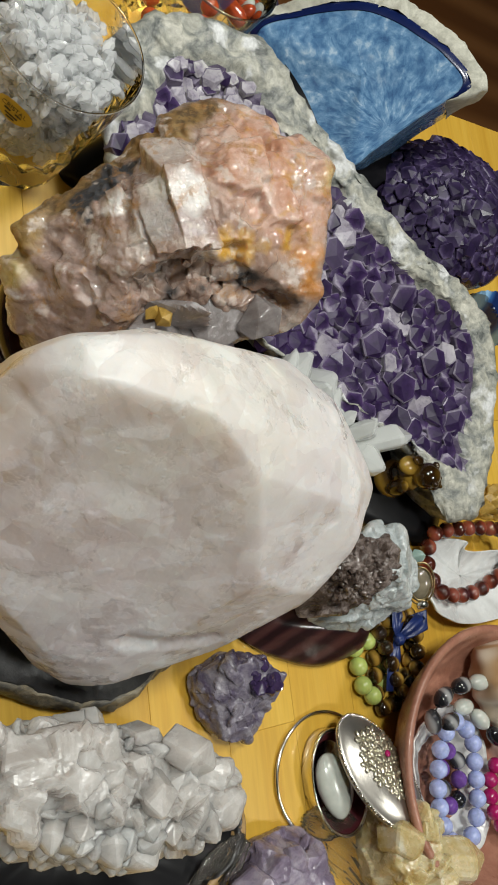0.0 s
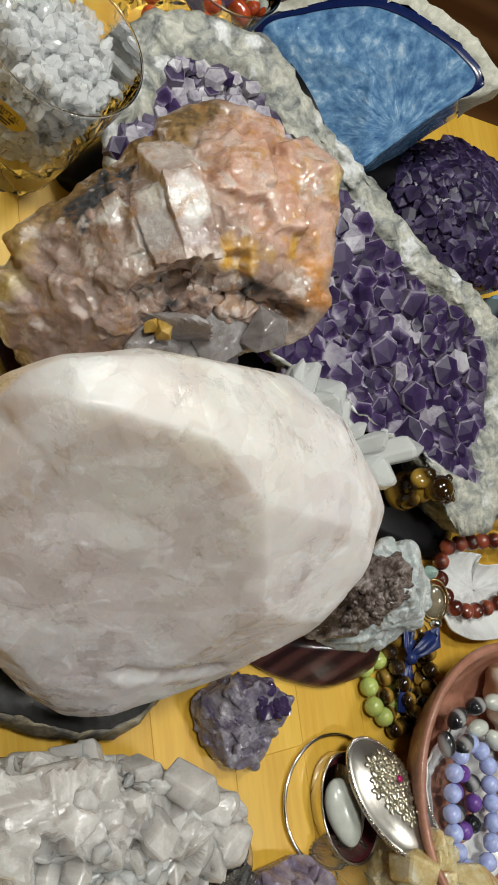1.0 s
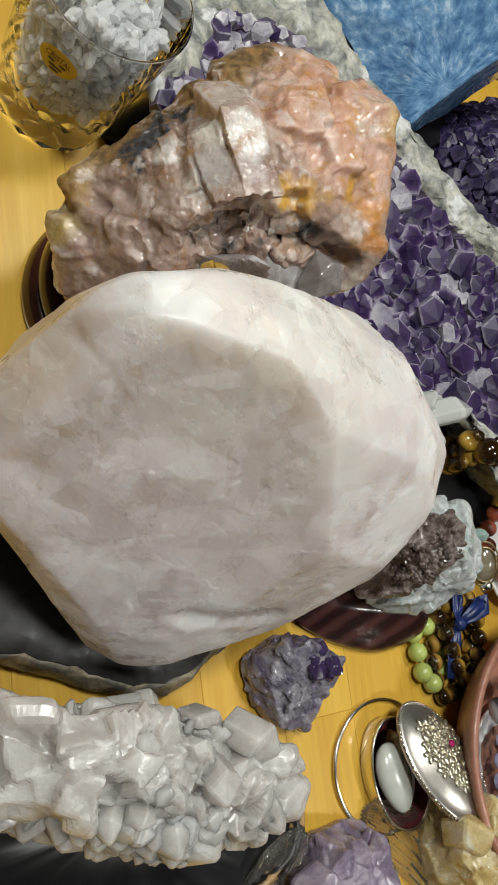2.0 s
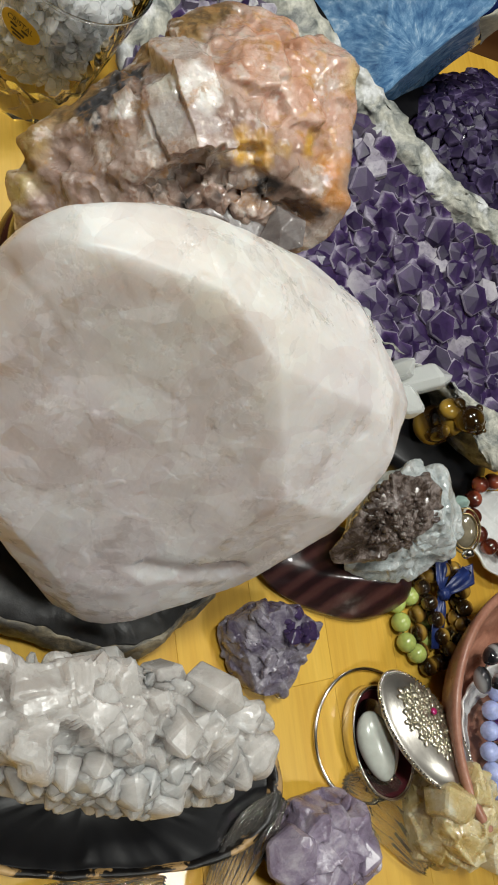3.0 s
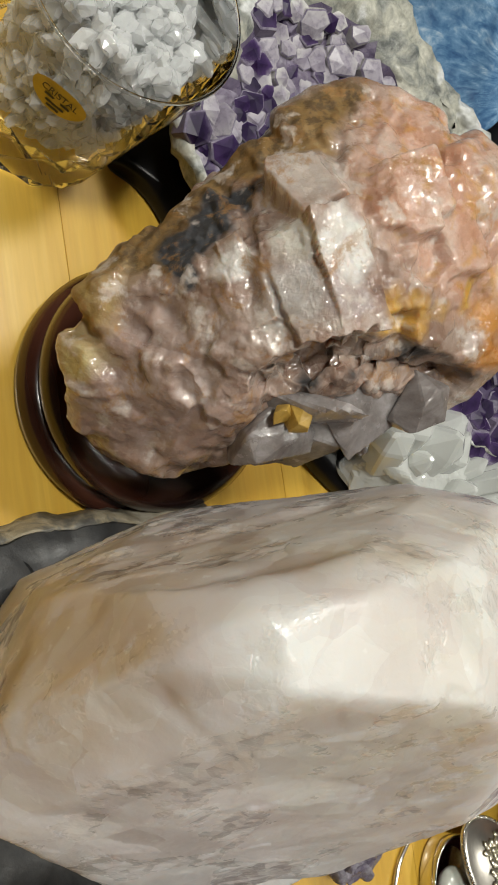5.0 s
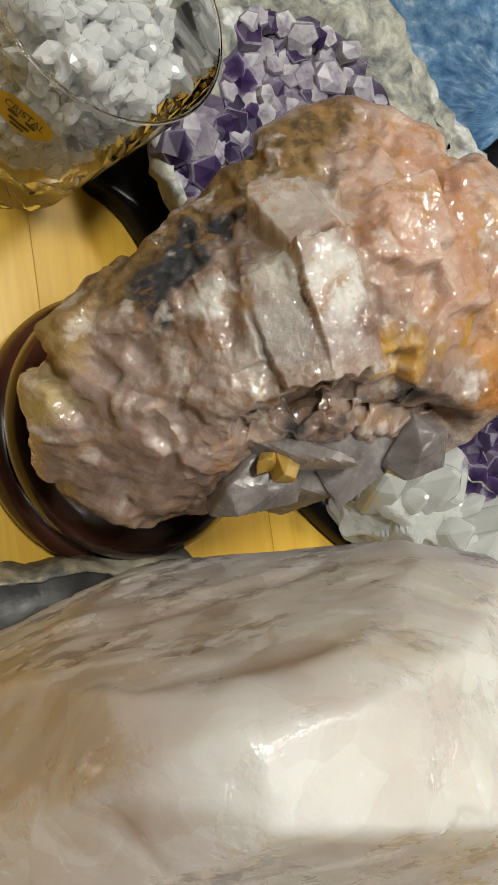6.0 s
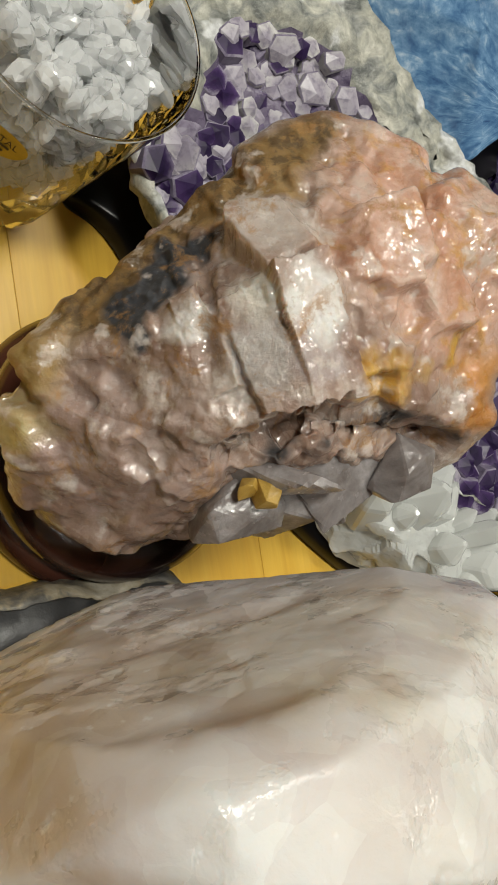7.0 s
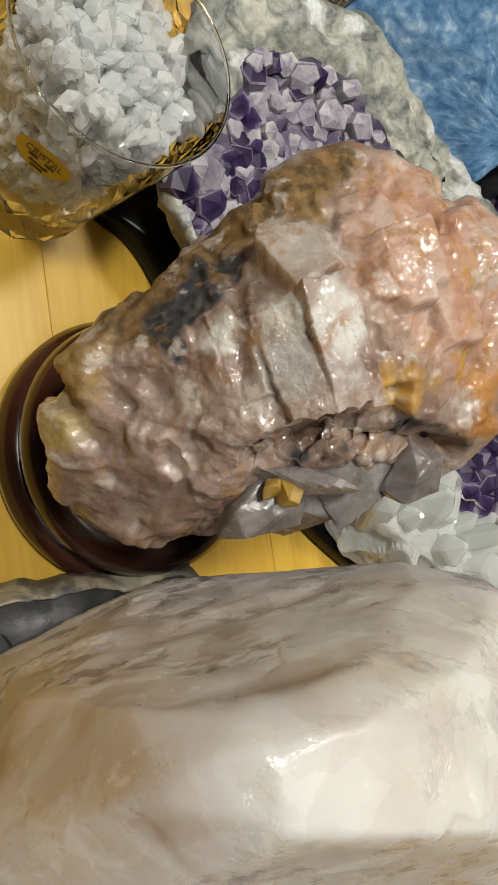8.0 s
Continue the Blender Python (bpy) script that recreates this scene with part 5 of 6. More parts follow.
rng = np.random.default_rng(63)
dark = [(-38 + 20 * rng.random(), -126 + 11 * rng.random(), 21 + 4 * rng.random(), (0.25 * rng.normal(), 0.25 * rng.normal(), 1), 5 + 3 * rng.random(), 7) for _ in range(16)]
druse = cluster("small_amethyst", "small rough violet amethyst piece on the pine table", (-36, -128, 0), SMALL, (-36, -128, 14), dark, m_ame_dark, 0.0, 12,
                subdiv=6, chips=30, chip=0.12, facets=24, facet=0.9, tilt=0.2, rough=0.4, rough_scale=0.2, seed=12, more=((140, 0.25, 0.2),), ragged=2.0)
for ob in druse.children:
    if ob.name.startswith("matrix"):
        ob.data.materials[0] = m_ame_mid


# ---- glasses ----
def tumbler(at, label):
    """A cut crystal tumbler with a heavy faceted foot."""
    ob = thing("glass_tumbler", label, "glass", (at[0] * MM, at[1] * MM, 0))
    prof = [(0, 0), (24, 0), (26.5, 1.5), (27.5, 6), (28, 14), (28.8, 22), (27.2, 22.2), (26, 17), (20, 14.5), (0, 14)]
    v, f = lathe(prof, 28)
    out = np.hypot(v[:, 0], v[:, 1]) > 23
    k = np.arange(len(v)) % 28 + np.arange(len(v)) // 28
    v[:, :2] *= (1 - 0.1 * out * (k % 2))[:, None]
    part("faceted_foot", mesh("faceted_foot", v * MM, f), m_glass, ob)
    v, f = lathe([(28.6, 22), (29.5, 32), (31.5, 56), (33.2, 80)], 96)
    part("wall", mesh("wall", v * MM, f, True), m_thin, ob)
    v, f = lathe([(33.2, 80), (33.5, 80.5), (33.2, 81), (32.6, 81), (32.3, 80.5), (32.6, 80), (33.2, 80)], 96)
    part("rim", mesh("rim", v * MM, f, True), m_glass, ob)
    for piece in ob.children:
        piece.visible_shadow = False
    return ob


glass = tumbler((-123, 152), "clear cut crystal tumbler filled with crystal chips")
# oval foil label on its wall
turn, rad = radians(233), 31.9
vv, ff = [(0, 0)], []
for i in range(32):
    a = 2 * math.pi * i / 32
    vv.append((8.6 * math.cos(a), 6.6 * math.sin(a)))
ff = [(0, 1 + i, 1 + (i + 1) % 32) for i in range(32)]


def on_wall(x, z, lift):
    r = rad + 0.083 * (z - 58) + lift
    a = turn + x / rad
    return (r * math.cos(a), r * math.sin(a), z)


lab = part("paper_label", mesh("paper_label", [np.array(on_wall(x, 60 + z, 0.25)) * MM for x, z in vv], ff, True), m_gold_label, glass, "oval gold foil label with dark lettering")
fnt = bpy.data.curves.new("lettering", "FONT")
fnt.body, fnt.size, fnt.align_x, fnt.align_y, fnt.extrude = "CRISTAL", 0.0031, "CENTER", "CENTER", 0.00003
fnt.materials.append(m_ink)
txt = new("lettering", fnt)
txt.parent = lab
p = Vector(on_wall(0, 62.2, 0.5)) * MM
txt.matrix_basis = Matrix.Translation(p) @ Matrix.Rotation(turn + math.pi / 2, 4, "Z") @ Matrix.Rotation(radians(86), 4, "X")
for row, (z, wide) in enumerate(((59.2, 8.0), (57.0, 6.0), (55.3, 4.0))):
    a, b = [np.array(on_wall(x, zz, 0.4)) * MM for x in (-wide / 2, wide / 2) for zz in (z - 0.55, z + 0.55)][:2], [np.array(on_wall(wide / 2, zz, 0.4)) * MM for zz in (z - 0.55, z + 0.55)]
    part("bar", mesh("bar", [a[0], b[0], b[1], a[1]], [(0, 1, 2, 3)]), m_ink, lab)

# crystal chips in the glass
rng = np.random.default_rng(17)
chips = thing("crystal_chips", "clear glassy rock crystal chips heaped in the tumbler", "crystal", (-0.123, 0.152, 0.0152))
chip_kinds = []
for k in range(8):
    v, f = ball(2)
    v = np.array(v) * (2.7, 2.3, 3.9) * (1 + 0.24 * rng.normal(size=(len(v), 1)).clip(-1, 1))
    chip_kinds.append(mesh("chip", v * MM, f))
    chip_kinds[-1].materials.append(m_chip_milky if k % 2 == 0 else m_chip)
placed, rest = [], []
for k in range(4000):
    z = 5 + 66 * rng.random()
    top = 23.5 + z * 0.075 - 2.5
    a, r = rng.random() * 6.28, top * math.sqrt(rng.random())
    q = np.array((r * math.cos(a), r * math.sin(a), z))
    if z > 64 - 0.5 * q[0] * 0.6 or (r < 11 and z < 48) or any((q - s) @ (q - s) < 14 for s in placed):
        continue
    placed.append(q)
    m = aim(q * MM, rng.normal(size=3), rng.random() * 6)
    if len(placed) <= 300:
        part("chip", chip_kinds[k % 8], None, chips, at=m)
    else:
        me = chip_kinds[k % 8]
        rest.append(([(m @ w.co)[:] for w in me.vertices], [tuple(g.vertices) for g in me.polygons]))
v, f = joined(rest)
tagged(part("chip_bed", mesh("chip_bed", v, f), m_chip, chips), kind="stuff")

tumbler((-37, 226), "clear cut crystal tumbler holding carnelian beads")


def bead(radius, rings=10, segs=16, bore=0.12):
    prof = [(radius * math.sin(a), -radius * math.cos(a)) for a in np.linspace(bore, math.pi - bore, rings)]
    v, f = lathe(prof, segs)
    v, f = joined([(v, f), lathe([(radius * math.sin(bore), -radius * math.cos(bore)), (0.01, -radius * 0.8)], segs), lathe([(0.01, radius * 0.8), (radius * math.sin(bore), radius * math.cos(bore))], segs)])
    return v, f


def bracelet(name, label, path, mats, radius, at, closed=True, squash=(1, 1, 1), group=""):
    """Beads threaded along a closed path in mm; one mesh shared by beads of one stone."""
    o = np.array(at, float)
    ob = thing(name, label, "bracelet", o * MM, group)
    p = spline(path, 400) if closed else np.array(path, float)
    seg = np.linalg.norm(np.roll(p, -1, 0) - p, axis=1)
    if not closed:
        seg[-1] = 0
    total = seg.sum()
    n = max(2, round(total / (2 * radius * squash[2] * 1.01)))
    cum = np.r_[0, np.cumsum(seg)]
    kinds = []
    for m in mats:
        v, f = bead(radius)
        me = mesh("bead", v * squash * MM, f, True)
        me.materials.append(m)
        kinds.append(me)
    for i in range(n):
        s = total * (i + 0.5 * (not closed)) / n
        k = min(int(np.searchsorted(cum, s, "right")) - 1, len(p) - 1)
        t = p[(k + 1) % len(p)] - p[k - 1]
        part("bead", kinds[i % len(kinds)], None, ob, at=aim((p[k] - o) * MM, t, 1.7 * i))
    cord = tube(p[:: 4 if closed else 1], 0.5, 6, closed)
    part("cord", mesh("cord", (cord[0] - o) * MM, cord[1], True), m_ink, ob)
    return ob


def oval(cx, cy, a, b, z, turn=0, lift=(0, 0), k=16):
    t = radians(turn)
    out = []
    for i in range(k):
        s = 2 * math.pi * i / k
        x, y = a * math.cos(s), b * math.sin(s)
        x, y = x * math.cos(t) - y * math.sin(t), x * math.sin(t) + y * math.cos(t)
        out.append((cx + x, cy + y, z + lift[0] * x + lift[1] * y))
    return out


bracelet("carnelian_bracelet", "string of orange-red carnelian beads in a glass tumbler", oval(-33, 236, 15, 14, 32, 0, (0.5, 0.3)), [m_carnelian, m_carnelian, m_greystone, m_carnelian], 5.2, (-33, 236, 15))

# ---- bracelets on the table ----
tiger = bracelet("tiger_eye_bracelet", "brown tiger eye bead bracelet tied with a navy satin bow", [(70, -108, 6), (66, -120, 5), (63, -135, 5), (62, -147, 5), (67, -154, 5), (76, -151, 5), (83, -144, 5), (91, -133, 5), (97, -120, 5), (97, -108, 6), (84, -100, 8)], [m_tiger], 4.8, (78, -128, 0), group="tiger eye bracelets")
bracelet("tiger_eye_bracelet", "second dark tiger eye bead bracelet in the same heap", [(66, -112, 10), (68, -124, 13), (70, -136, 13), (76, -146, 12), (86, -140, 12), (92, -128, 12), (93, -114, 11), (80, -104, 12)], [m_tiger], 4.6, (79, -126, 0), group="tiger eye bracelets")
bracelet("green_bracelet", "lime green jade bead bracelet under the tiger eye one", [(50, -118, 5.5), (51, -127, 5.5), (52, -136, 5.5), (55, -145, 5.5), (64, -143, 5), (70, -136, 5), (72, -124, 5), (64, -116, 5)], [m_green], 5.2, (58, -126, 0))


def bow(at):
    ob = thing("ribbon_bow", "navy blue satin ribbon bow on the bead bracelet", "ribbon", np.array(at) * MM)
    def strip(name, pts, wide, fold):
        v, f = [], []
        k = len(pts)
        p = np.array(pts, float)
        for i in range(k):
            t = p[min(i + 1, k - 1)] - p[max(i - 1, 0)]
            side = np.cross(t, (0.2, 0.1, 1.0))
            side /= np.linalg.norm(side)
            for j in range(9):
                s = j / 8 - 0.5
                v.append(p[i] + side * s * wide[i] + np.array((0, 0, fold * math.cos(s * 9 + i * 0.6))))
        for i in range(k - 1):
            for j in range(8):
                f.append((i * 9 + j, i * 9 + j + 1, i * 9 + 10 + j, i * 9 + 9 + j))
        me = mesh(name, np.array(v) * MM, f, True)
        o = part(name, me, m_ribbon, ob)
        mod = o.modifiers.new("thick", "SOLIDIFY")
        mod.thickness = 0.0006
    strip("loop", [(0, 0, 3), (8, 4, 6), (17, 8, 7), (22, 10, 4), (15, 8, 1), (4, 2, 1)], [3, 8, 11, 9, 8, 3], 1.0)
    strip("loop", [(0, 0, 3), (-3, 8, 6), (-1, 15, 6), (5, 18, 4), (6, 10, 1), (1, 2, 1)], [3, 7, 9, 8, 7, 3], 0.8)
    strip("tail", [(0, 0, 2), (-4, -8, 2), (-8, -17, 1), (-10, -27, 0)], [4, 7, 8, 8], 0.9)
    strip("tail", [(0, 0, 2), (-1, -9, 1.5), (-4, -18, 0)], [4, 6, 7], 0.7)
    v, f = ball(3)
    v = v * (4, 3.6, 3.2) * (1 + 0.1 * np.sin(v[:, :1] * 9))
    part("knot", mesh("knot", (v + (0, 0, 3)) * MM, f, True), m_ribbon, ob)


bow((76, -117, 12))

# ---- shell with the red bead bracelet ----
def dish(name, label, outline, depth, mat, category, wave=0.0, thick=1.6):
    o = np.array(outline, float)
    c = o.mean(0)
    k = 120
    ring = spline(outline, k)
    rows = []
    for s in (0.02, 0.3, 0.55, 0.8, 0.95, 1.0):
        rows.append(c + (ring - c) * s + np.array((0, 0, 1)) * (depth * (s**2.2 - 1)) + np.outer(np.sin(np.arange(k) * 2 * math.pi * 14 / k) * wave * s * s, (0, 0, 1)))
    low = [r - (0, 0, thick) for r in rows[::-1]]
    v = np.concatenate(rows + low)
    n = len(rows) * 2
    f = [(i * k + j, i * k + (j + 1) % k, (i + 1) * k + (j + 1) % k, (i + 1) * k + j) for i in range(n - 1) for j in range(k)]
    base = np.array((c[0], c[1], v[:, 2].min()))
    return solo(name, mesh(name, (v - base) * MM, f, True), mat, label, category, (base[0] * MM, base[1] * MM, 0))


dish("pearl_shell", "white mother-of-pearl shell half holding a bead bracelet", [(108, -72, 13), (118, -64, 14), (150, -66, 13), (152, -73, 12), (190, -76, 11), (215, -90, 11), (195, -112, 12), (160, -118, 12), (125, -113, 13), (108, -95, 13)], 10, m_pearl, "shell", 1.0)
bracelet("red_bracelet", "dark red-brown tiger eye bead bracelet lying on a shell", [(112, -68, 15), (118, -60, 17), (132, -59, 18), (147, -59, 18), (164, -60, 18), (181, -63, 17), (190, -76, 14), (184, -88, 12), (170, -93, 12), (154, -98, 12), (134, -99, 13), (117, -95, 15), (109, -82, 15)], [m_redbead], 5.1, (150, -80, 6))

# wire-wrapped oval pendant and a sea-green stone by the druse
pend = thing("oval_pendant", "oval smoky brown stone pendant wrapped in gold wire", "pendant", (0.066, -0.087, 0.040))
v, f = ball(4)
part("stone", mesh("stone", (v * (6.2, 9.4, 4)) * MM, f, True), plain("smoky_cabochon", (0.17, 0.145, 0.1), 0.08, vary=0.5, scale=120, coat=0.8), pend, at=pose(0, 0, 0.006, 20, -35, -12))
for s in (0.82, 1.06):
    v, f = tube([(6.9 * s * math.cos(a), 10.6 * s * math.sin(a), 1.5 if s < 1 else 0) for a in np.linspace(0, 6.283, 48, endpoint=False)], 0.5, 8, True)
    part("wire", mesh("wire", v * MM, f, True), plain("aged_brass_wire", (0.36, 0.27, 0.13), 0.3, metal=0.9), pend, "gold-coloured wire", at=pose(0, 0, 0.007, 20, -35, -12))
v, f = lathe([(0, -2), (2.6, -2), (3.2, 0), (2.6, 2), (0, 2)], 16)
part("end_cap", mesh("end_cap", v * MM, f, True), m_silver, pend, at=pose(0.001, -0.0112, 0.005, 80, 0, 0))
add_rock("sea_green_stone", "small pale sea-green rough stone beside the druse", "stone", plain("sea_green_fluorite", (0.3, 0.42, 0.38), 0.3, sss=0.2),
         [(62, -80, 22), (74, -78, 24), (78, -70, 28), (66, -66, 30), (70, -72, 50), (62, -74, 46), (76, -74, 44)], (69, -74, 36), 20, subdiv=4, chips=10, facets=20, facet=0.5, tilt=0.3, rough=0.5, seed=5)
add_rock("ochre_stone", "small yellow-ochre stone beside the geode", "stone", m_ochre, [(175, -50, 0), (200, -55, 0), (205, -35, 0), (180, -30, 0), (180, -48, 18), (200, -48, 20), (195, -32, 18)], (190, -43, 9), 0, subdiv=5, chips=14, facets=30, facet=0.6, tilt=0.3, rough=0.6, seed=6)

# brown crust on the druse
BROWN = [(-17, -91, 40), (-12, -97, 36), (8, -97, 46), (28, -86, 62), (33, -70, 71), (24, -61, 73), (2, -60, 70), (-10, -76, 60), (6, -82, 66), (20, -74, 40), (0, -84, 34)]
rng = np.random.default_rng(26)
cluster("brown_druse", "brown crystalline crust on the pale druse plate", (10, -79, 33), BROWN, (10, -79, 54), sprinkle(BROWN, (10, -79, 54), 210, 3.3, rng, 0.0), m_brown_druse, 33, 26, subdiv=5, chips=20, chip=0.08, facets=80, facet=0.5, tilt=0.15, rough=0.5, rough_scale=0.2, seed=26)


# ---- small carved figure, one plain shape ----
def figure():
    v1, f1 = ball(4)
    lumps = [((0, 0, 10), (13, 12, 10)), ((0, 0, 21), (10.5, 10, 11)), ((3, -3, 35), (9, 8, 8)), ((-6, 4, 32), (9, 6, 4.5)), ((9, -7, 34), (4.5, 5, 5)), ((-8, -7, 20), (4.5, 5, 9)), ((8, 7, 20), (4.5, 5, 9)), ((7, 2, 40), (2.4, 2.4, 2)), ((2, -9, 41), (2.4, 2.4, 2)), ((11, -10, 37), (1.4, 1.4, 1.2)), ((12, -5, 37), (1.4, 1.4, 1.2)), ((-4, 6, 37), (4, 3, 2))]
    v, f = joined([(v1 * r + c, f1) for c, r in lumps])
    v[:, 2] = v[:, 2].clip(0, None)
    solo("carved_figure", mesh("carved_figure", v * 0.95 * MM, f, True), m_gold, "small golden brown tiger eye carved figure on the table", "figurine", (0.085, -0.026, 0.011))


figure()


# ---- terracotta bowl and what lies in it ----
BX, BY = 118, -190
v, f = lathe([(0, 0), (44, 0), (48, 2), (60, 14), (70, 28), (74, 35), (74.2, 37.5), (72, 38.5), (69.5, 37), (66, 29), (56, 14), (44, 6), (0, 5)], 96)
solo("terracotta_bowl", mesh("terracotta_bowl", v * MM, f, True), m_terra, "round terracotta bowl full of bead bracelets and shells", "bowl", (BX * MM, BY * MM, 0))
dish("scallop_dish", "small white shell dish with a purple inside in the bowl", [(74, -180, 23), (82, -166, 24), (104, -158, 24), (126, -170, 24), (132, -200, 24), (122, -232, 24), (96, -240, 24), (74, -215, 23)], 14, m_pearl, "shell", 0.5)
bracelet("blue_lace_bracelet", "pale blue lace agate bead bracelet in a shell dish", [(100, -166, 25), (88, -174, 24), (83, -190, 22), (81, -205, 21), (84, -222, 20), (94, -232, 20), (106, -226, 20), (112, -210, 21), (113, -194, 22), (112, -178, 24)], [m_lace], 5.0, (98, -198, 14))
bracelet("black_agate_bracelet", "black and grey banded agate bead bracelet in the bowl", [(80, -162, 27), (88, -151, 29), (103, -147, 30), (120, -148, 30), (134, -155, 29), (142, -170, 27), (138, -186, 26), (128, -178, 26), (110, -160, 25), (92, -166, 26)], [m_blackbead, m_blackbead, m_blackbead, m_greystone, m_greystone], 5.6, (112, -162, 14), True, (0.85, 0.85, 1.3))
bracelet("amethyst_bracelet", "deep purple amethyst bead bracelet in the shell dish", [(98, -182, 17), (106, -190, 16), (104, -204, 15), (98, -214, 15), (92, -204, 15), (92, -190, 16)], [m_purplebead, m_blackbead], 5.0, (98, -198, 10))
bracelet("magenta_bracelet", "magenta bead bracelet at the side of the bowl", [(128, -196, 24), (136, -204, 25), (140, -218, 26), (134, -232, 25), (124, -226, 23), (122, -208, 22)], [m_magenta], 4.5, (131, -212, 12))


def cone_shell():
    v, f = [], []
    k, n = 48, 60
    for i in range(n):
        s = i / (n - 1)
        r = 24 * math.sin(math.pi * (0.12 + 0.8 * s)) ** 0.8 * (1 - 0.45 * s)
        for j in range(k):
            a = 2 * math.pi * j / k
            rr = r * (1 + 0.05 * math.sin(5 * a + 9 * s) + 0.04 * math.sin(40 * s))
            v.append((rr * math.cos(a), rr * math.sin(a), 75 * s))
    f = [(i * k + j, i * k + (j + 1) % k, (i + 1) * k + (j + 1) % k, (i + 1) * k + j) for i in range(n - 1) for j in range(k)] + [tuple(range(k))[::-1], tuple(range((n - 1) * k, n * k))]
    ob = solo("sea_shell", mesh("sea_shell", np.array(v) * MM, f, True), m_seashell, "large cream sea shell with brown stripes in the bowl", "shell")
    ob.matrix_world = aim((0.136, -0.128, 0.030), (0.25, -1, 0.02), 0.4)


cone_shell()

# ---- trinket box, lid and bangle ----
tb = thing("trinket_box", "open oval silver trinket box lined in maroon velvet", "box", (0.024, -0.182, 0))
ring_o = oval(0, 0, 18, 27, 0, 8)
v, f = stack(ring_o, (0, 0, 0), [(0.3, 0), (0.96, 0), (1.0, 1), (1.0, 9), (0.985, 9.6), (0.96, 9.4), (0.95, 3)], (0, 0, 1), 96, caps=True)
part("body", mesh("body", v * MM, f, True), m_silver, tb)
v, f = stack(ring_o, (0, 0, 0), [(0.94, 9.0), (0.93, 3.4), (0.6, 2.6), (0.05, 2.6)], (0, 0, 1), 96, caps=False)
part("lining", mesh("lining", v * MM, f, True), m_velvet, tb, "maroon velvet lining")
v, f = tube(spline([(x, y, 9.6) for x, y, z in ring_o], 120), 0.5, 6, True)
part("rim", mesh("rim", v * MM, f, True), m_silver, tb)
v, f = ball(4)
v = v * (9.5, 17, 6) * (1 + 0.06 * np.sin(v[:, 1:2] * 3))
solo("grey_stone", mesh("grey_stone", (v + (0, 0, 6)) * MM, f, True), m_greystone, "smooth pale grey oval tumbled stone in the box", "stone", (0.019, -0.183, 0.0035)).rotation_euler = (0, 0, radians(12))


def lid():
    ob = thing("box_lid", "oval silver box lid with raised flowers and a beaded rim", "lid", (0.040, -0.180, 0.0))
    n = Vector((0.1, 0.32, 0.94)).normalized()
    ex = Vector((25, -57, 6))
    ex = (ex - n * ex.dot(n)).normalized()
    ey = n.cross(ex)
    frame_m = Matrix.Translation((0, 0, 0.021)) @ Matrix((ex, ey, n)).transposed().to_4x4()

    def local(v):
        return np.array([(frame_m @ Vector(p))[:] for p in np.array(v) * MM])
    plate = oval(0, 0, 33, 20, 0)
    v, f = stack(plate, (0, 0, 0), [(0.2, -1), (0.95, -1), (1.0, 0), (1.0, 1.6), (0.94, 2.6), (0.9, 2.4), (0.75, 5.0), (0.45, 7.2), (0.05, 8)], (0, 0, 1), 96)
    part("dome", mesh("dome", local(v), f, True), m_dome, ob)
    ring = spline(plate, 90)
    bv, bf = ball(2)
    v, f = joined([(bv * 0.85 + p + (0, 0, 1.8), bf) for p in ring])
    tagged(part("beaded_rim", mesh("beaded_rim", local(v), f, True), m_silver, ob), kind="stuff")
    r = np.random.default_rng(9)
    for i in range(30):
        a, s = i * 2.4, math.sqrt((i + 0.5) / 30)
        x, y = -4 + 18 * s * math.cos(a), 2 + 11 * s * math.sin(a)
        z = 7.5 - 5.0 * ((x / 30) ** 2 + (y / 18) ** 2)
        pet = []
        for j in range(6):
            b = j * 1.047
            pet.append((bv * (2.6, 1.5, 0.8) @ np.array([[math.cos(b), math.sin(b), 0], [-math.sin(b), math.cos(b), 0], [0, 0, 1]]) + (x + 2.6 * math.cos(b), y + 2.6 * math.sin(b), z + 0.8), bf))
        pet.append((bv * 1.4 + (x, y, z + 1.6), bf))
        v, f = joined(pet)
        part("flower", mesh("flower", local(v), f, True), m_gilt_silver, ob)
    v, f = bv * (1.8, 1.8, 1.2) + (-6, 4, 10), bf
    part("gem", mesh("gem", local(v), f, True), m_magenta, ob, "small dark pink gem")


m_dome = plain("brushed_silver", (0.55, 0.52, 0.47), 0.3, metal=0.9, vary=0.12, scale=90, bumps=0.1)
m_gilt_silver = plain("oxidised_silver", (0.62, 0.58, 0.46), 0.28, metal=0.9, vary=0.35, scale=500)
lid()
v, f = tube(oval(20, -178, 31, 31, 1.6, 0, (0, 0), 96), 1.0, 10, True)
solo("bangle", mesh("bangle", (v - (20, -178, 0)) * MM, f, True), m_silver, "thin silver bangle lying round the trinket box", "bangle", (0.020, -0.178, 0))

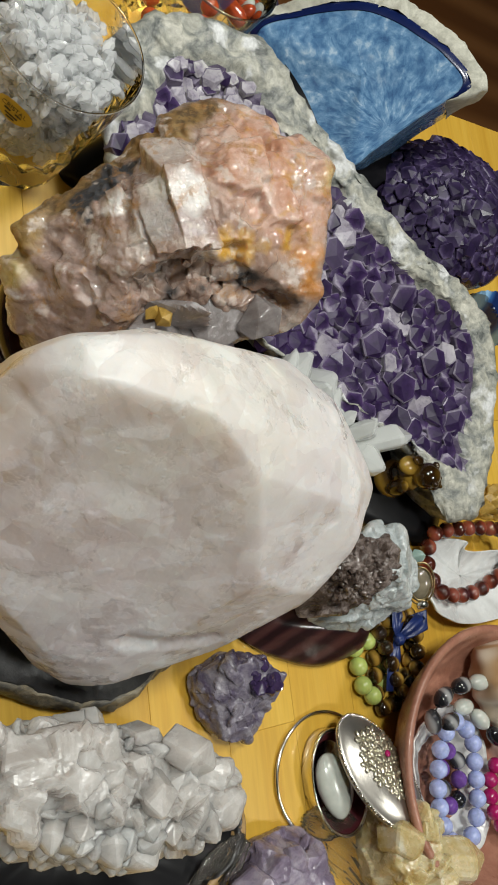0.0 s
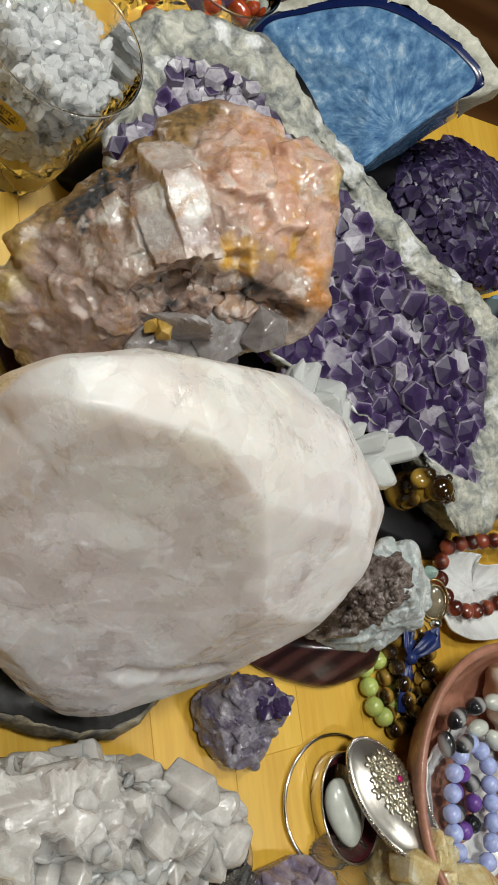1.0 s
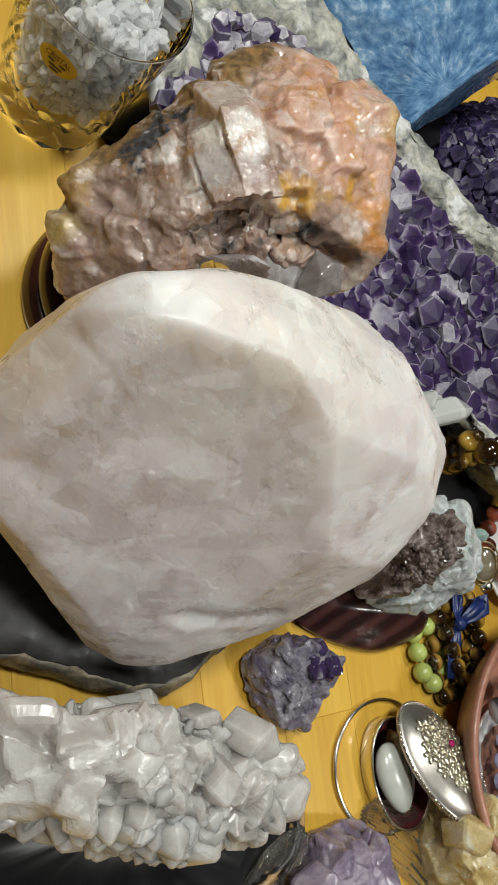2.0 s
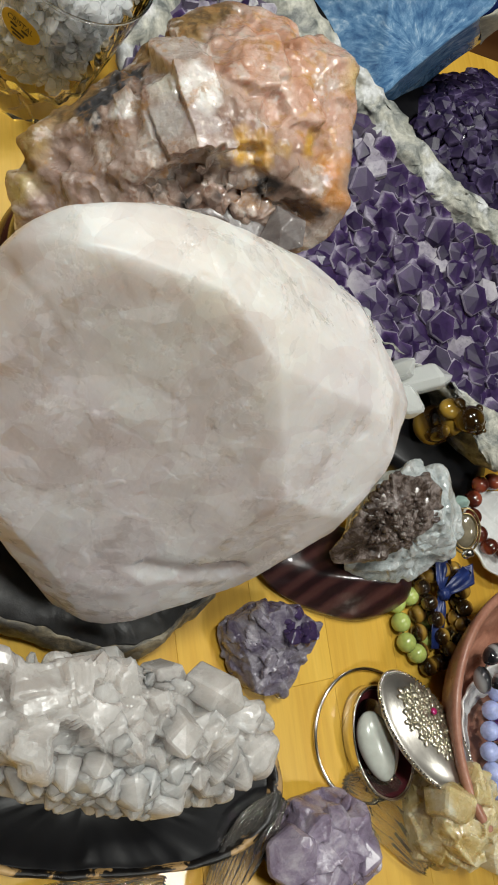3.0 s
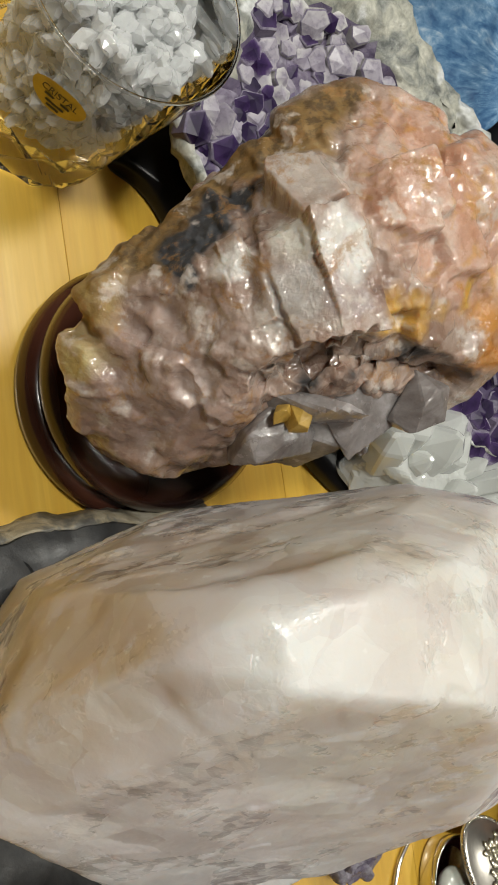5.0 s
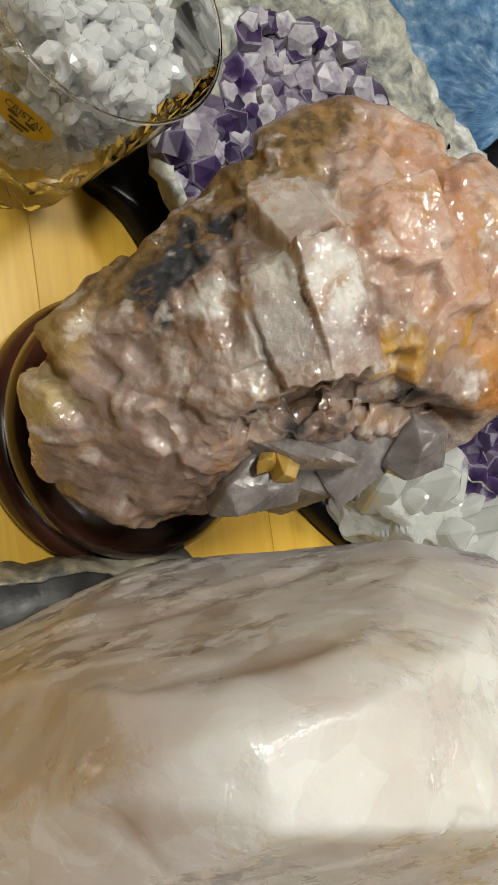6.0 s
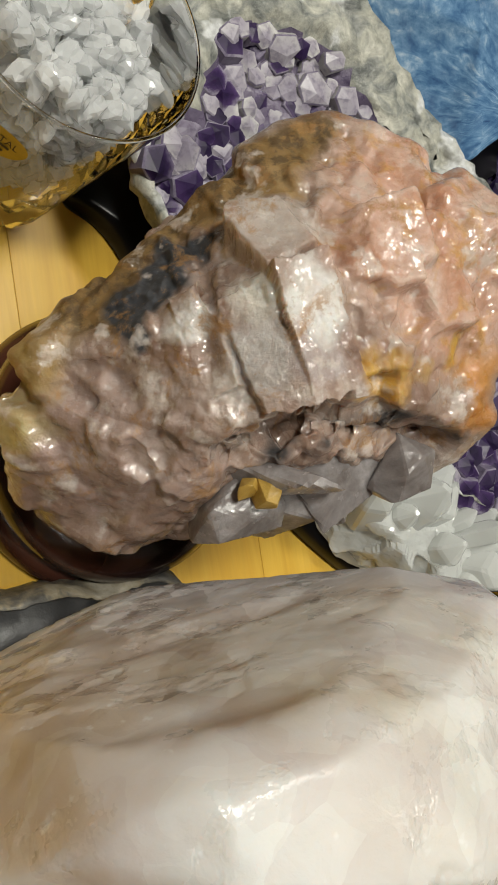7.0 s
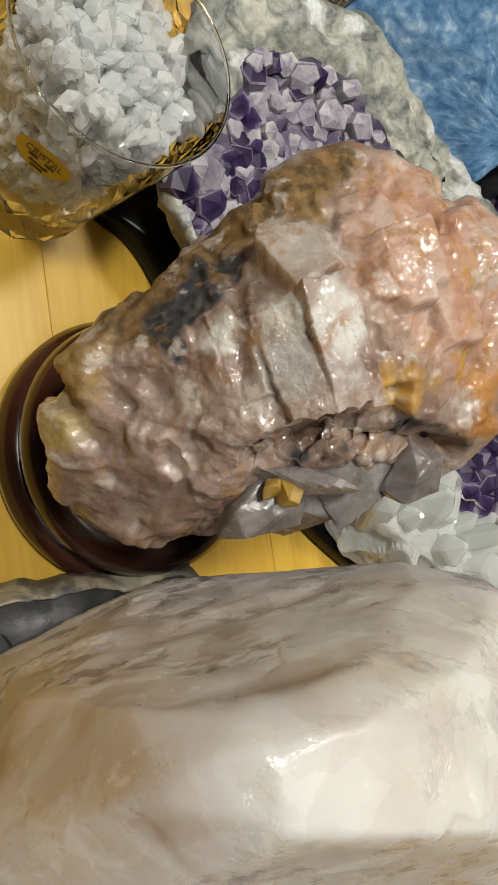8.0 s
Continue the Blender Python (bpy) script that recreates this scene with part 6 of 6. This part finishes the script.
# ---- stones and glass along the near edge ----
cit_body = [(35, -215, 0), (40, -200, 4), (62, -206, 2), (72, -232, 0), (50, -250, 0), (32, -235, 0), (40, -204, 34), (60, -212, 40), (66, -232, 40), (44, -242, 36), (34, -220, 30), (52, -198, 32), (66, -203, 34)]
cluster("citrine_chunk", "rough honey-yellow citrine chunk with a pale point", (50, -225, 0), cit_body, (50, -225, 20), [(50, -224, 22, (0.9, -0.25, 0.2), 26, 50), (54, -212, 18, (0.2, 0.45, 0.85), 24, 28), (40, -212, 20, (0.1, 0.1, 1), 22, 24), (54, -232, 22, (0.3, -0.3, 0.9), 20, 24), (56, -214, 18, (0.5, 0.3, 0.8), 15, 24)], m_citrine, 0, 51, subdiv=6, chips=24, facets=50, facet=1.0, tilt=0.22, rough=0.6, rough_scale=0.12, seed=51)
pale_body = [(-55, -210, 2), (-40, -194, 2), (0, -200, 2), (12, -222, 2), (-5, -245, 2), (-45, -240, 2), (-50, -212, 26), (-34, -198, 32), (-6, -206, 26), (0, -228, 24), (-40, -232, 28)]
cluster("pale_amethyst_chunk", "pale lilac amethyst chunk at the table front", (-22, -220, 0), pale_body, (-22, -220, 14), [(-42, -212, 14, (-0.5, 0.1, 1), 26, 24), (-24, -206, 18, (0.1, 0.4, 1), 14, 16), (-10, -222, 16, (0.4, -0.1, 1), 18, 16), (-26, -232, 16, (-0.2, -0.6, 1), 16, 18)], m_ame_pale, 0, 52, subdiv=6, chips=20, facets=50, facet=0.8, tilt=0.22, rough=0.5, rough_scale=0.12, seed=52)


def leaf(name, label, spine, wide, mat, ribs=5, high=3.0):
    """A pressed glass leaf with wavy ribs along its length."""
    p = np.array(spine, float)
    n, k = 40, 28
    t = np.linspace(0, len(p) - 1, n)
    q = np.stack([np.interp(t, np.arange(len(p)), p[:, c]) for c in range(3)], 1)
    v = []
    for side in (1, -1):
        for i in range(n):
            d = q[min(i + 1, n - 1)] - q[max(i - 1, 0)]
            s = np.cross(d, (0, 0, 1))
            s /= np.linalg.norm(s)
            w = wide * math.sin(math.pi * (0.06 + 0.9 * i / (n - 1))) ** 0.7
            for j in range(k):
                u = 2 * j / (k - 1) - 1
                z = high * abs(u) ** 2 + 1.0 * math.cos(u * math.pi * ribs + i * 0.25) + (1.4 if side > 0 else -1.2)
                v.append(q[i] + s * u * w + (0, 0, z))
    f = [(i * k + j, i * k + j + 1, (i + 1) * k + j + 1, (i + 1) * k + j) for i in range(n - 1) for j in range(k - 1)]
    m = n * k
    f += [tuple(m + a for a in g[::-1]) for g in f]
    for i in range(n - 1):
        f += [(i * k, (i + 1) * k, m + (i + 1) * k, m + i * k), (i * k + k - 1, m + i * k + k - 1, m + (i + 1) * k + k - 1, (i + 1) * k + k - 1)]
    for j in range(k - 1):
        f += [(j, m + j, m + j + 1, j + 1), ((n - 1) * k + j, (n - 1) * k + j + 1, m + (n - 1) * k + j + 1, m + (n - 1) * k + j)]
    v = np.array(v)
    o = np.array((p[:, 0].mean(), p[:, 1].mean(), v[:, 2].min()))
    solo(name, mesh(name, (v - o) * MM, f, True), mat, label, "glass", (o[0] * MM, o[1] * MM, 0))


m_honey = plain("honey_glass", (0.93, 0.87, 0.74), 0.05, trans=0.97, ior=1.45)
leaf("glass_leaf", "clear honey-tinted ribbed glass leaf by the trinket box", [(2, -196, 3), (18, -206, 3), (30, -222, 3), (42, -246, 3)], 14, m_honey)
leaf("smoky_glass_leaf", "twisted smoky brown glass leaf beside the black stand", [(-42, -190, 16), (-58, -200, 14), (-70, -216, 10), (-84, -240, 5)], 10, m_smoky)
leaf("smoky_glass_leaf", "ribbed smoky glass leaf in front of the black stand", [(-96, -212, 4), (-120, -213, 3), (-150, -208, 3), (-185, -205, 3)], 11, m_smoky)
